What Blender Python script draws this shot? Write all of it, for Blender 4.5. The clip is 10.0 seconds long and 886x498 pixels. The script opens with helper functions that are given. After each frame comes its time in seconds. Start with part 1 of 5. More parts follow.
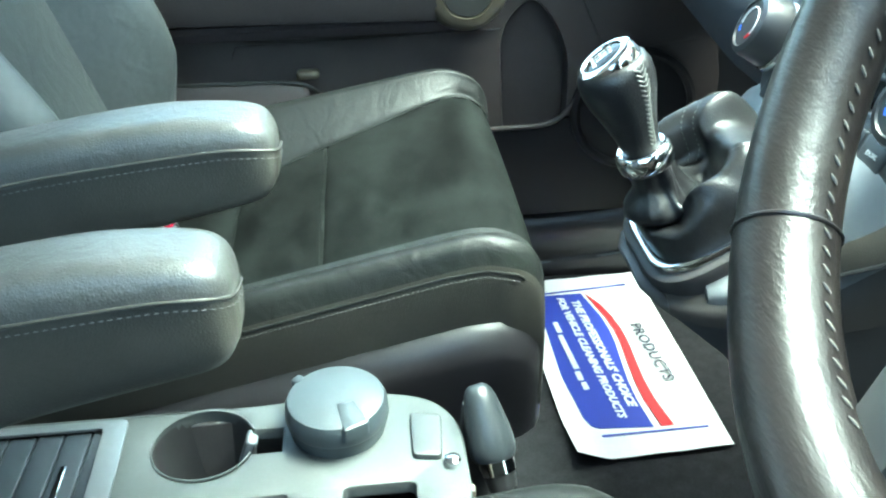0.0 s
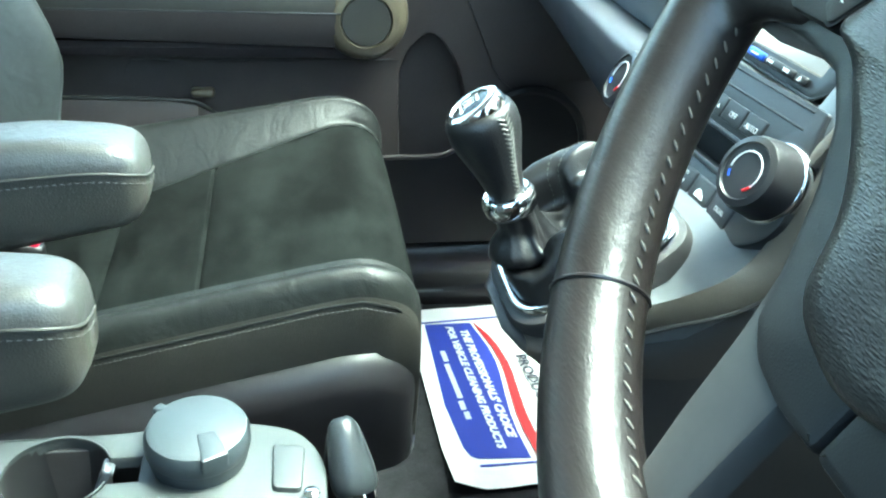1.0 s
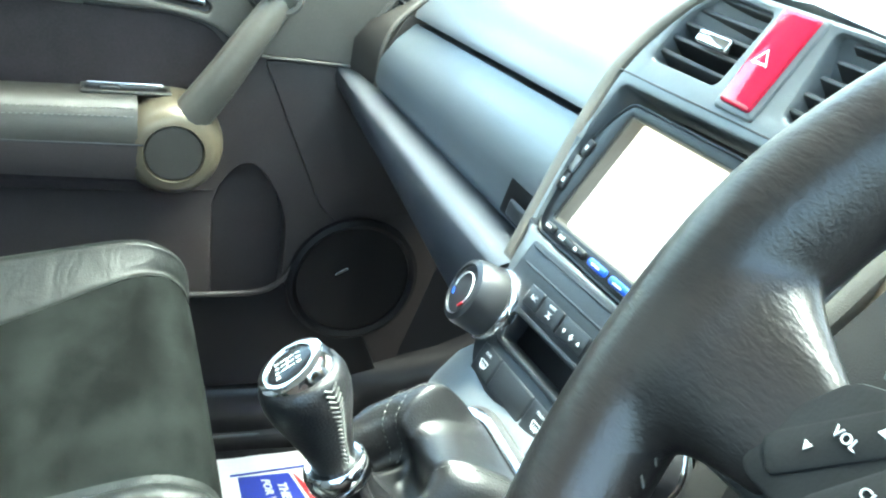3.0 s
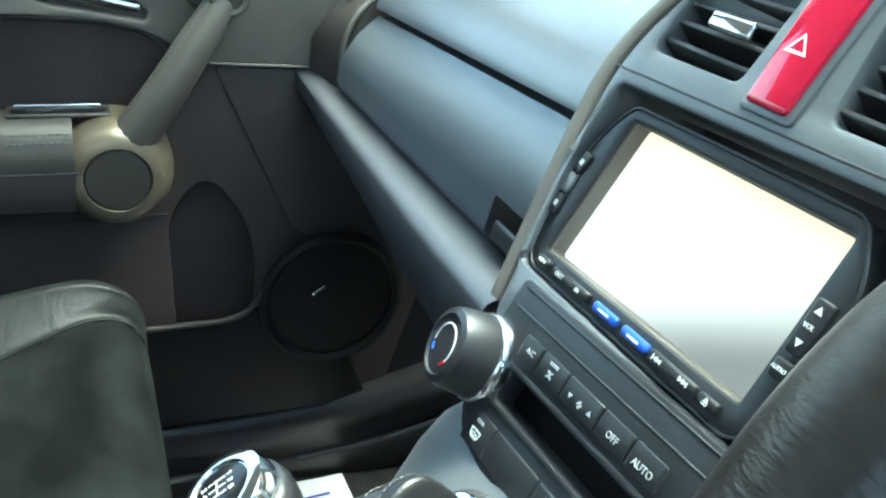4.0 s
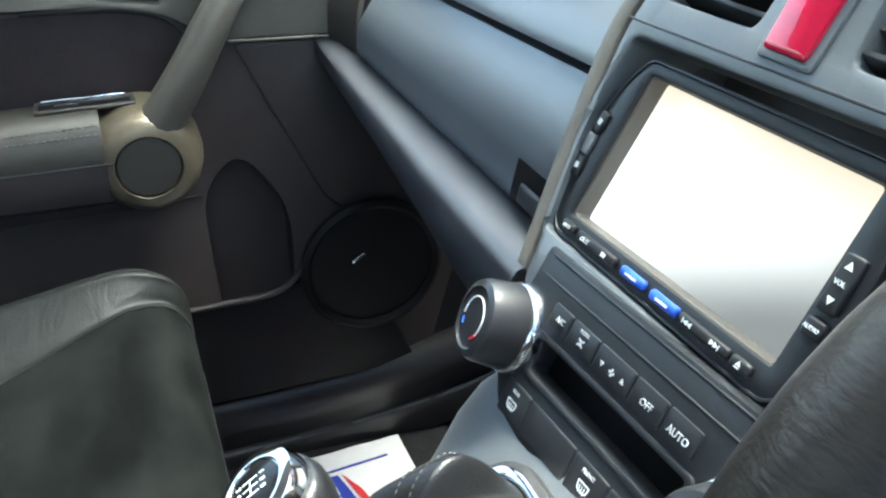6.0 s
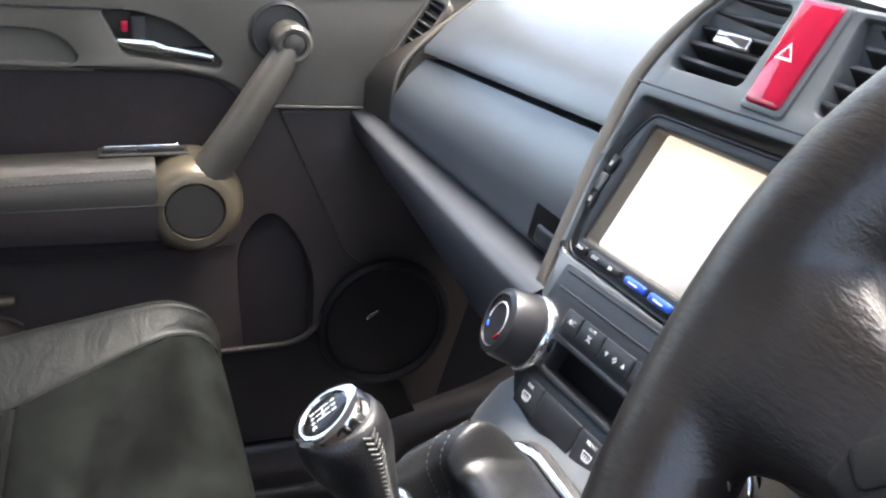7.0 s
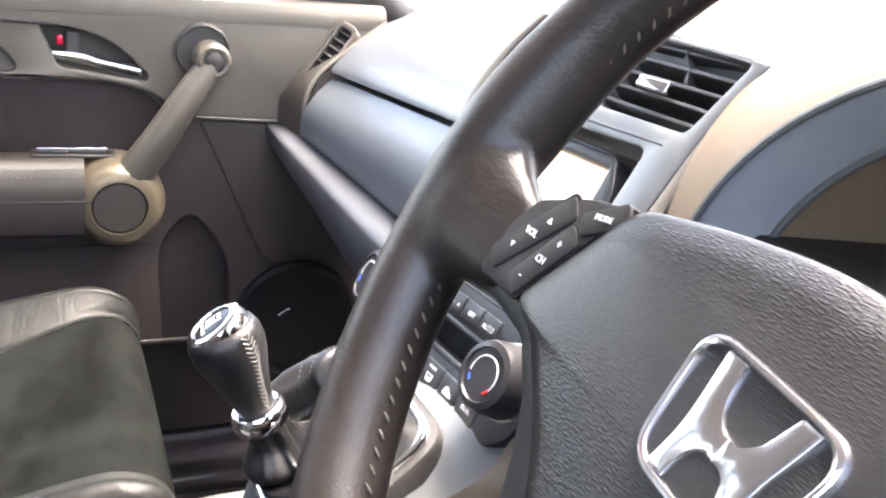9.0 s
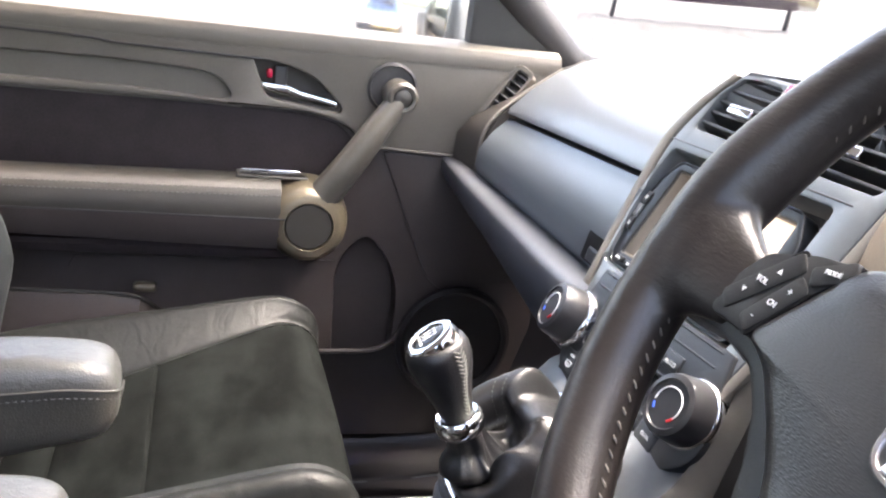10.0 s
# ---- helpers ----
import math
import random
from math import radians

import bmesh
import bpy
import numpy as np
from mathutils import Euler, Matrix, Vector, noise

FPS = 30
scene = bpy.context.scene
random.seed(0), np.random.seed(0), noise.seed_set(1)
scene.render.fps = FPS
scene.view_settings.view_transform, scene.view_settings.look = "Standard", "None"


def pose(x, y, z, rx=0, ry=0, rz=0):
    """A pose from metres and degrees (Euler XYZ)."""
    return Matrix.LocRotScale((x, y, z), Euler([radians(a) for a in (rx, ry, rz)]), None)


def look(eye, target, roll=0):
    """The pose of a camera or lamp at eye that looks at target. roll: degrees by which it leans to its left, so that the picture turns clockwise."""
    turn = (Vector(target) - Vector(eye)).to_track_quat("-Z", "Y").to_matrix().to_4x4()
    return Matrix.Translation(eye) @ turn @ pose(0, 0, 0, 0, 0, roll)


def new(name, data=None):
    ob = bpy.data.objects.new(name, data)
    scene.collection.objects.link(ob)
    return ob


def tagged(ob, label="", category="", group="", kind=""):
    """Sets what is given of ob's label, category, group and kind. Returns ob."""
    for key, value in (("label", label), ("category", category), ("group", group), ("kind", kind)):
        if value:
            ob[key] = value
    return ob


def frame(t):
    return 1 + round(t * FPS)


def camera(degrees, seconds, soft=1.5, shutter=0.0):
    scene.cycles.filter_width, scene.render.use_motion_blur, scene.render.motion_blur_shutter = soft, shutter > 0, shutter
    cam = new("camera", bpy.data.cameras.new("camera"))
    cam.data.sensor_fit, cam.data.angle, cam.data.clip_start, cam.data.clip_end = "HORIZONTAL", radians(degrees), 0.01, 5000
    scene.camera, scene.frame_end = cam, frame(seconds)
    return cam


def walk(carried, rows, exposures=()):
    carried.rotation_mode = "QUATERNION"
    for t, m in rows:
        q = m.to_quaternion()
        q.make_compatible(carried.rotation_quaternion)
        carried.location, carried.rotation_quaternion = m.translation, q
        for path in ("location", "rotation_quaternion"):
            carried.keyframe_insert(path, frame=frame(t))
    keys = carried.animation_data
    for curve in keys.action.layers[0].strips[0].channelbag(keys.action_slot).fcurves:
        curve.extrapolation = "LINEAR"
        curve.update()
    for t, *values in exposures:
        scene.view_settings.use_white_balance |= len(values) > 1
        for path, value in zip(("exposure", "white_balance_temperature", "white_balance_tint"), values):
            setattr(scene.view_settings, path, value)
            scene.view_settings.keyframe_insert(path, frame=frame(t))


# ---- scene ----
cam = camera(53.0, 10.0, 2.2)
PATH = [
    (0, (0.4015, -0.6157, 0.7769), (0.5433, 1.0059, -0.2029), -1.56),
    (0.5, (0.4172, -0.6215, 0.7880), (0.6400, 1.0053, -0.1679), 1.95),
    (1, (0.4331, -0.6212, 0.7925), (0.7644, 0.9965, -0.1472), 4.15),
    (1.5, (0.4156, -0.6251, 0.8109), (0.8645, 0.9768, -0.1069), 5.72),
    (2, (0.3981, -0.5829, 0.8283), (0.9318, 1.0131, -0.0537), 8.15),
    (2.5, (0.4145, -0.5381, 0.8446), (1.0132, 1.0572, 0.0039), 9.63),
    (3, (0.4599, -0.4640, 0.8522), (1.1565, 1.1185, 0.0646), 10.09),
    (4.5, (0.5262, -0.3411, 0.8408), (1.2048, 1.2076, -0.0258), 4.41),
    (5, (0.5313, -0.3419, 0.8433), (1.1788, 1.1864, -0.0814), 2.88),
    (5.5, (0.5302, -0.3431, 0.8476), (1.1596, 1.1606, -0.1285), 1.98),
    (6, (0.5341, -0.3488, 0.8556), (1.1312, 1.1969, -0.0740), 0.29),
    (7.5, (0.4421, -0.5282, 0.8325), (1.0978, 1.1226, 0.1581), 5.51),
    (8, (0.4612, -0.5963, 0.8284), (1.0823, 1.0606, 0.1364), 4.38),
    (8.5, (0.4677, -0.6131, 0.8307), (1.1729, 1.0243, 0.1738), 5.98),
    (9, (0.4606, -0.6125, 0.8389), (1.2339, 1.0071, 0.2152), 6.31),
    (9.5, (0.3956, -0.6245, 0.8617), (1.1019, 1.0266, 0.2410), 6.71),
    (10, (0.3799, -0.6603, 0.8574), (0.9036, 1.0676, 0.2657), 7.66),
]
LIGHT = [
    (0, 3.920, 5900, -20), (1, 3.920, 5900, -19), (2, 4.050, 6000, -16), (3, 4.110, 6150, -14), (4.3, 2.870, 6000, -14), (5, 2.770, 6050, -9), (6, 2.950, 6250, -1),
    (7.5, 3.150, 7200, 18), (8.2, 3.850, 7400, 19), (9, 3.950, 7400, 19), (10, 3.550, 7250, 18),
]
walk(cam, [(t, look(eye, target, roll)) for t, eye, target, roll in PATH], LIGHT)

# ---- light ----
world = bpy.data.worlds.new("sky")
scene.world = world
world.use_nodes = True
wn = world.node_tree
sky = wn.nodes.new("ShaderNodeTexSky")
sky.sky_type, sky.sun_disc = "NISHITA", False
sky.sun_elevation, sky.sun_rotation = radians(67), radians(75)
sky.air_density, sky.dust_density = 1.0, 4.0
wn.links.new(sky.outputs[0], wn.nodes["Background"].inputs[0])
wn.nodes["Background"].inputs[1].default_value = 0.13

sun_data = bpy.data.lights.new("sun", "SUN")
sun_data.energy, sun_data.angle, sun_data.color = 1.7, radians(30), (1.0, 0.98, 0.95)
sun = new("sun", sun_data)
sun.matrix_world = look((2.0, 0.5, 5.0), (0, 0, 0))

# ---- materials ----


def material(name, color, rough=0.5, metal=0.0, vary=0.12, scale=30.0, bump=0.0, bump_scale=400.0, grain="noise",
             sheen=0.0, coat=0.0, emit=None, spec=0.5, stretch=(1, 1, 1), rough_vary=0.08, fine_at=9.0, crease=None, band=(0.3, 0.7)):
    """A surface with colour variation at two scales, uneven gloss and a fine relief."""
    m = bpy.data.materials.new(name)
    m.use_nodes = True
    nt, b = m.node_tree, m.node_tree.nodes["Principled BSDF"]
    co = nt.nodes.new("ShaderNodeTexCoord")
    mp = nt.nodes.new("ShaderNodeMapping")
    mp.inputs["Scale"].default_value = stretch
    nt.links.new(co.outputs["Object"], mp.inputs[0])

    def noise_at(s, detail=4.0):
        n = nt.nodes.new("ShaderNodeTexNoise")
        n.inputs["Scale"].default_value, n.inputs["Detail"].default_value = s, detail
        nt.links.new(mp.outputs[0], n.inputs["Vector"])
        return n
    big, fine = noise_at(scale), noise_at(scale * fine_at)
    mix = nt.nodes.new("ShaderNodeMath")
    mix.operation = "ADD"
    nt.links.new(big.outputs["Fac"], mix.inputs[0])
    nt.links.new(fine.outputs["Fac"], mix.inputs[1])
    ramp = nt.nodes.new("ShaderNodeValToRGB")
    ramp.color_ramp.elements[0].position, ramp.color_ramp.elements[1].position = band
    half = nt.nodes.new("ShaderNodeMath")
    half.operation, half.inputs[1].default_value = "MULTIPLY", 0.5
    nt.links.new(mix.outputs[0], half.inputs[0])
    nt.links.new(half.outputs[0], ramp.inputs[0])
    for e, k in zip(ramp.color_ramp.elements, (1 - vary, 1 + vary)):
        e.color = (*[min(1.0, c * k) for c in color], 1)
    nt.links.new(ramp.outputs[0], b.inputs["Base Color"])
    rr = nt.nodes.new("ShaderNodeMapRange")
    rr.inputs["To Min"].default_value, rr.inputs["To Max"].default_value = max(0.02, rough - rough_vary), min(1, rough + rough_vary)
    nt.links.new(big.outputs["Fac"], rr.inputs["Value"])
    nt.links.new(rr.outputs[0], b.inputs["Roughness"])
    b.inputs["Metallic"].default_value = metal
    b.inputs["Specular IOR Level"].default_value = spec
    b.inputs["Sheen Weight"].default_value = sheen
    b.inputs["Coat Weight"].default_value = coat
    if emit:
        b.inputs["Emission Color"].default_value, b.inputs["Emission Strength"].default_value = (*emit[:3], 1), emit[3]
    if bump:
        if grain == "cell":
            g = nt.nodes.new("ShaderNodeTexVoronoi")
            g.feature = "DISTANCE_TO_EDGE"
            g.inputs["Scale"].default_value = bump_scale
            nt.links.new(mp.outputs[0], g.inputs["Vector"])
            out = g.outputs["Distance"]
        else:
            out = noise_at(bump_scale, 6.0).outputs["Fac"]
        bp = nt.nodes.new("ShaderNodeBump")
        bp.inputs["Strength"].default_value, bp.inputs["Distance"].default_value = bump, 0.001
        nt.links.new(out, bp.inputs["Height"])
        if crease:
            fold = noise_at(crease[1], 2.0)
            fold.inputs["Distortion"].default_value = 1.2
            bp2 = nt.nodes.new("ShaderNodeBump")
            bp2.inputs["Strength"].default_value, bp2.inputs["Distance"].default_value = crease[0], 0.01
            nt.links.new(fold.outputs["Fac"], bp2.inputs["Height"])
            nt.links.new(bp.outputs[0], bp2.inputs["Normal"])
            bp = bp2
        nt.links.new(bp.outputs[0], b.inputs["Normal"])
    return m


# black leather lightened for the light on the armrests
LEATHER = material("black_leather_lit", (0.056, 0.056, 0.053), 0.38, spec=0.75, vary=0.15, bump=0.35, bump_scale=420, grain="cell", crease=(0.10, 60))
LEATHER_RIM = material("worn_leather", (0.0108, 0.0086, 0.0081), 0.36, spec=0.6, vary=0.25, bump=0.10, bump_scale=700, grain="cell", crease=(0.055, 240), stretch=(1, 0.25, 1))
SUEDE = material("suede", (0.0041, 0.0048, 0.0045), 0.95, vary=0.65, scale=9, fine_at=3.0, bump=0.15, bump_scale=900, spec=0.05, stretch=(1, 0.6, 1), band=(0.39, 0.61))
DASH = material("dash_plastic", (0.074, 0.082, 0.092), 0.29, spec=1.0, vary=0.08, bump=0.12, bump_scale=900, grain="cell", rough_vary=0.0)
# stretched colour streaks stand in for streaked reflections on the lid
PAD = material("glovebox_plastic", (0.066, 0.076, 0.086), 0.35, spec=1.0, vary=0.09, scale=14, fine_at=5.0, stretch=(1.5, 0.12, 3.5), rough_vary=0.0)
DARK = material("dark_plastic", (0.030, 0.028, 0.028), 0.45, vary=0.15, bump=0.25, bump_scale=600, grain="cell")
BLACK = material("black_plastic", (0.014, 0.014, 0.015), 0.4, vary=0.1)
# fascia plastic lightened for the light on its upper face
PANEL = material("fascia_plastic_lit", (0.098, 0.107, 0.115), 0.33, spec=0.9, vary=0.06, bump=0.1, bump_scale=900)
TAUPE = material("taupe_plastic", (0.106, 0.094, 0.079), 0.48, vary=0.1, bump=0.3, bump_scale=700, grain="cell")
OLIVE = material("door_cap_plastic", (0.145, 0.120, 0.083), 0.34, metal=0.5, vary=0.08)
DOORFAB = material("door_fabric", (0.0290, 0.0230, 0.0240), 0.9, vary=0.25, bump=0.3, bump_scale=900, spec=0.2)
DOORLOW = material("lower_door_plastic", (0.0480, 0.0385, 0.0360), 0.5, vary=0.15, bump=0.3, bump_scale=600, grain="cell", spec=0.4)
SILVER = material("silver_trim", (0.135, 0.142, 0.148), 0.42, metal=0.2, vary=0.05)
BADGE = material("badge_chrome", (0.80, 0.78, 0.80), 0.20, metal=1.0, vary=0.03, rough_vary=0.04)
CHROME = material("chrome", (0.85, 0.85, 0.86), 0.08, metal=1.0, vary=0.03, rough_vary=0.04)
GREYSATIN = material("satin_grey", (0.09, 0.10, 0.11), 0.4, vary=0.08)
RED = material("red_button", (0.42, 0.006, 0.036), 0.12, vary=0.10, coat=1.0)
REDLIGHT = material("red_print", (0.62, 0.02, 0.03), 0.6, vary=0.05)
BLUEPRINT = material("blue_print", (0.025, 0.045, 0.36), 0.55, vary=0.06)
BLUELIT = material("blue_button", (0.03, 0.10, 0.55), 0.3, vary=0.05)
PAPER = material("paper", (0.80, 0.80, 0.79), 0.7, vary=0.04, bump=0.15, bump_scale=40)
PRINT = material("dark_print", (0.03, 0.035, 0.06), 0.6)
WHITE = material("white_print", (0.75, 0.77, 0.78), 0.5, vary=0.03)
CARPET = material("carpet", (0.022, 0.022, 0.024), 0.98, vary=0.4, scale=60, bump=0.8, bump_scale=1200, spec=0.1)
STITCH = material("stitching", (0.10, 0.10, 0.095), 0.7)
HEADLINER = material("headliner", (0.45, 0.44, 0.42), 0.95, vary=0.06, bump=0.2, bump_scale=900)
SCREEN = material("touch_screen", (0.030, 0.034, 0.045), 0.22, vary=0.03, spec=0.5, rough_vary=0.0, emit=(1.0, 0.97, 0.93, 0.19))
TRAY = material("tray_grey", (0.046, 0.051, 0.051), 0.42, metal=0.1, vary=0.08, bump=0.1, bump_scale=900)
ASH = material("ashtray_grey", (0.030, 0.038, 0.044), 0.45, vary=0.08)
HANDLE = material("handle_plastic", (0.026, 0.030, 0.033), 0.32, vary=0.1)
BOOT = material("boot_leather", (0.008, 0.008, 0.0088), 0.36, spec=0.45, vary=0.2, bump=0.25, bump_scale=420, grain="cell", rough_vary=0.03)
HUB = material("hub_cover", (0.0085, 0.0085, 0.0092), 0.31, spec=0.75, vary=0.12, bump=0.27, bump_scale=1050, grain="cell", stretch=(1, 0.22, 1))
SPOKE = material("spoke_grey", (0.038, 0.039, 0.039), 0.42, vary=0.08)

GLOSS = material("smoked_display", (0.007, 0.007, 0.008), 0.22, vary=0.05, spec=0.35)
TAN = material("cluster_trim", (0.16, 0.115, 0.075), 0.45, vary=0.1, bump=0.2, bump_scale=700, grain="cell")
PAINT = material("car_paint", (0.25, 0.26, 0.27), 0.25, metal=0.5, vary=0.05, coat=1.0)
ASPHALT = material("asphalt", (0.11, 0.11, 0.11), 0.9, vary=0.25, scale=4, bump=0.5, bump_scale=90)
PURPLE = material("purple_sign", (0.02, 0.004, 0.014), 0.6, vary=0.05)
YELLOW = material("yellow_paint", (0.75, 0.50, 0.06), 0.5, vary=0.1, scale=3)
RUBBER = material("rubber", (0.02, 0.02, 0.02), 0.7)
# the same leather, darkened for the shade on the cushion bolsters
SEATHIDE = material("seat_leather_shaded", (0.0088, 0.0096, 0.0092), 0.45, spec=0.18, vary=0.25, scale=12, bump=0.3, bump_scale=420, grain="cell", crease=(0.22, 26), stretch=(1, 0.5, 1))
KEYPRINT = material("key_print", (0.48, 0.49, 0.50), 0.6, vary=0.03)
LACE = material("rim_lacing", (0.11, 0.10, 0.085), 0.6)
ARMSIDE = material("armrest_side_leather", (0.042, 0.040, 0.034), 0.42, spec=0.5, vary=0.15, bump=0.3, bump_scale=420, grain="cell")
SHUTTER = material("shutter_plastic", (0.016, 0.020, 0.026), 0.4, vary=0.1)
# taupe darkened to offset the sun that falls on the door armrest
ARMTAUPE = material("darkened_taupe", (0.034, 0.031, 0.026), 0.48, vary=0.1, bump=0.3, bump_scale=700, grain="cell")
# blue-grey plastic lightened for the windscreen light on the shroud
SATINBLUE = material("shroud_blue_grey_lit", (0.23, 0.255, 0.28), 0.30, vary=0.06)
PULL = material("pull_bar_plastic", (0.070, 0.063, 0.052), 0.32, vary=0.1, bump=0.2, bump_scale=700, grain="cell")
# same plastic as the fascia, darkened for the shade lower down
CLIMATE = material("climate_plastic_shaded", (0.015, 0.0165, 0.019), 0.40, vary=0.06, bump=0.1, bump_scale=900)
# the same leather, lightened for the light on the backrest
BACKHIDE = material("backrest_leather_lit", (0.042, 0.047, 0.047), 0.40, vary=0.2, scale=12, bump=0.3, bump_scale=420, grain="cell", crease=(0.12, 26))
NAVY = material("dark_car_paint", (0.012, 0.016, 0.030), 0.2, vary=0.05, coat=1.0)
DARKGLASS = material("tinted_window", (0.01, 0.012, 0.014), 0.08, vary=0.05)
SHELF = material("shelf_plastic", (0.038, 0.040, 0.046), 0.38, spec=0.7, vary=0.08, bump=0.2, bump_scale=700, grain="cell")
DISPLAY = material("display_window", (0.004, 0.0035, 0.004), 0.5, spec=0.12, vary=0.05)
DIALBLACK = material("dial_black", (0.018, 0.018, 0.020), 0.34, vary=0.1)
STORAGE = material("storage_black", (0.010, 0.009, 0.0095), 0.55, spec=0.25, vary=0.15, bump=0.25, bump_scale=600, grain="cell")
SILLTRIM = material("sill_plastic", (0.016, 0.0145, 0.016), 0.34, spec=0.6, vary=0.15, bump=0.2, bump_scale=600, grain="cell")
SEATBASE = material("seat_base_plastic", (0.012, 0.011, 0.013), 0.40, spec=0.6, vary=0.15, bump=0.25, bump_scale=600, grain="cell")
HUBSHELL = material("hub_shell_plastic", (0.012, 0.012, 0.0125), 0.42, spec=0.45, vary=0.1, bump=0.12, bump_scale=800, grain="cell")
UNDERDASH = material("lower_dash_plastic", (0.0135, 0.0112, 0.0095), 0.5, spec=0.35, vary=0.1, bump=0.25, bump_scale=700, grain="cell")
WHEELKEY = material("wheel_key_plastic", (0.0085, 0.0085, 0.009), 0.5, spec=0.3, vary=0.1, bump=0.1, bump_scale=900)
KNEE = material("dark_taupe_plastic", (0.030, 0.0255, 0.022), 0.55, vary=0.1, bump=0.25, bump_scale=700, grain="cell")


def screen_glare(m):
    """A lit display with the window's reflection painted into its glow: white, tan along its top, greyer in the
    driver's lower corner.
    """
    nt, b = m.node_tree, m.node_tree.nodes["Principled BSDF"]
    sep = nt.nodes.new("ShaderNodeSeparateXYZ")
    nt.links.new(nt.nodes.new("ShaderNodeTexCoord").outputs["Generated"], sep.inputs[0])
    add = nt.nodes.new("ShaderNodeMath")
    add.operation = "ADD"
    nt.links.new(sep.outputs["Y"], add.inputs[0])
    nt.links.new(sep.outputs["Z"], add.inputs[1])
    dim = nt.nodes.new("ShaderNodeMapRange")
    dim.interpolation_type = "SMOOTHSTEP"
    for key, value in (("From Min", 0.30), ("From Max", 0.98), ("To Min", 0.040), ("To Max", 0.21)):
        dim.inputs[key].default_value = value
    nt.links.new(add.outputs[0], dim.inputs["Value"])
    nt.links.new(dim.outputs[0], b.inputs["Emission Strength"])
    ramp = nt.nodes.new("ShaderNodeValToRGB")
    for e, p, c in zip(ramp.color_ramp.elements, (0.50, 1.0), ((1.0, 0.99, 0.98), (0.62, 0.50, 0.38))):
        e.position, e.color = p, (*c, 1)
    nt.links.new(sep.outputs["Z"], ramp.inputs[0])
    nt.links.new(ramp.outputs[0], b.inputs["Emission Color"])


screen_glare(SCREEN)


def glass_material(name, tint):
    m = bpy.data.materials.new(name)
    m.use_nodes = True
    b = m.node_tree.nodes["Principled BSDF"]
    b.inputs["Base Color"].default_value = (*tint, 1)
    b.inputs["Transmission Weight"].default_value, b.inputs["Roughness"].default_value = 1.0, 0.0
    b.inputs["IOR"].default_value = 1.0 + 0.02
    return m


GLASS = glass_material("window_glass", (0.92, 0.97, 0.95))

# ---- shape helpers ----
FLOOR_Z = -0.09
PLACE = Matrix()      # where the group that is being built sits in the car


def settle(centre=(0, 0, 0), move=(0, 0, 0), size=(1, 1, 1), turn=(0, 0, 0), along=Matrix()):
    """The group's place: scaled by size along the axes of the frame along, turned about centre, then moved."""
    a3 = along.to_3x3().to_4x4()
    return Matrix.Translation(Vector(centre) + Vector(move)) @ pose(0, 0, 0, *turn) @ a3 @ Matrix.Diagonal((*size, 1)) @ a3.inverted() @ Matrix.Translation(-Vector(centre))


def axes(o, u, v):
    """The matrix of a frame with origin o and axes u, v and u x v."""
    u, v = Vector(u).normalized(), Vector(v).normalized()
    w = u.cross(v)
    return Matrix(((u.x, v.x, w.x, o[0]), (u.y, v.y, w.y, o[1]), (u.z, v.z, w.z, o[2]), (0, 0, 0, 1)))


def thing(name, at, label, category, group="", kind=""):
    ob = new(name)
    ob.empty_display_size = 0.02
    ob.location = PLACE @ Vector(at)
    return tagged(ob, label, category, group, kind)


def mesh_of(name, bm, mat, sharp=38):
    bm.transform(PLACE)
    bmesh.ops.recalc_face_normals(bm, faces=bm.faces)
    me = bpy.data.meshes.new(name)
    bm.to_mesh(me)
    bm.free()
    me.materials.append(mat)
    me.shade_smooth()
    me.set_sharp_from_angle(angle=radians(sharp))
    return me


def under(ob, parent):
    ob.parent = parent
    if parent.parent is None:
        ob.matrix_parent_inverse = parent.matrix_basis.inverted()
    return ob


def part(name, bm, mat, parent, label="", sharp=38):
    ob = under(new(name, mesh_of(name, bm, mat, sharp)), parent)
    return tagged(ob, label)


def solo(name, bm, mat, label, category="", kind="", sharp=38):
    return tagged(new(name, mesh_of(name, bm, mat, sharp)), label, category, "", kind)


def merge(*bms):
    out = bmesh.new()
    for bm in bms:
        me = bpy.data.meshes.new("tmp")
        bm.to_mesh(me)
        bm.free()
        out.from_mesh(me)
        bpy.data.meshes.remove(me)
    return out


def rbox(size, m, bevel=0.004, seg=3):
    bm = bmesh.new()
    bmesh.ops.create_cube(bm, size=1.0)
    bmesh.ops.scale(bm, vec=size, verts=bm.verts)
    if bevel:
        bmesh.ops.bevel(bm, geom=bm.edges[:], offset=min(bevel, 0.49 * min(size)), segments=seg, affect="EDGES", profile=0.5)
    bm.transform(m)
    return bm


def span(lo, hi, bevel=0.004, seg=3):
    """A rounded box between two corners."""
    lo, hi = Vector(lo), Vector(hi)
    return rbox(hi - lo, Matrix.Translation((lo + hi) / 2), bevel, seg)


def fillet(pts, r, n=5):
    """A closed outline with its corners rounded; r: one radius or one for each corner."""
    out, k = [], len(pts)
    rs = r if isinstance(r, (list, tuple)) else [r] * k
    for i, p in enumerate(pts):
        p, a, b = Vector(p), Vector(pts[i - 1]), Vector(pts[(i + 1) % k])
        da, db = (a - p), (b - p)
        d = min(rs[i], 0.49 * da.length, 0.49 * db.length)
        if d < 1e-5:
            out.append(tuple(p))
            continue
        s, e = p + da.normalized() * d, p + db.normalized() * d
        for j in range(n + 1):
            t = j / n
            out.append(tuple((1 - t) ** 2 * s + 2 * t * (1 - t) * p + t * t * e))
    return out


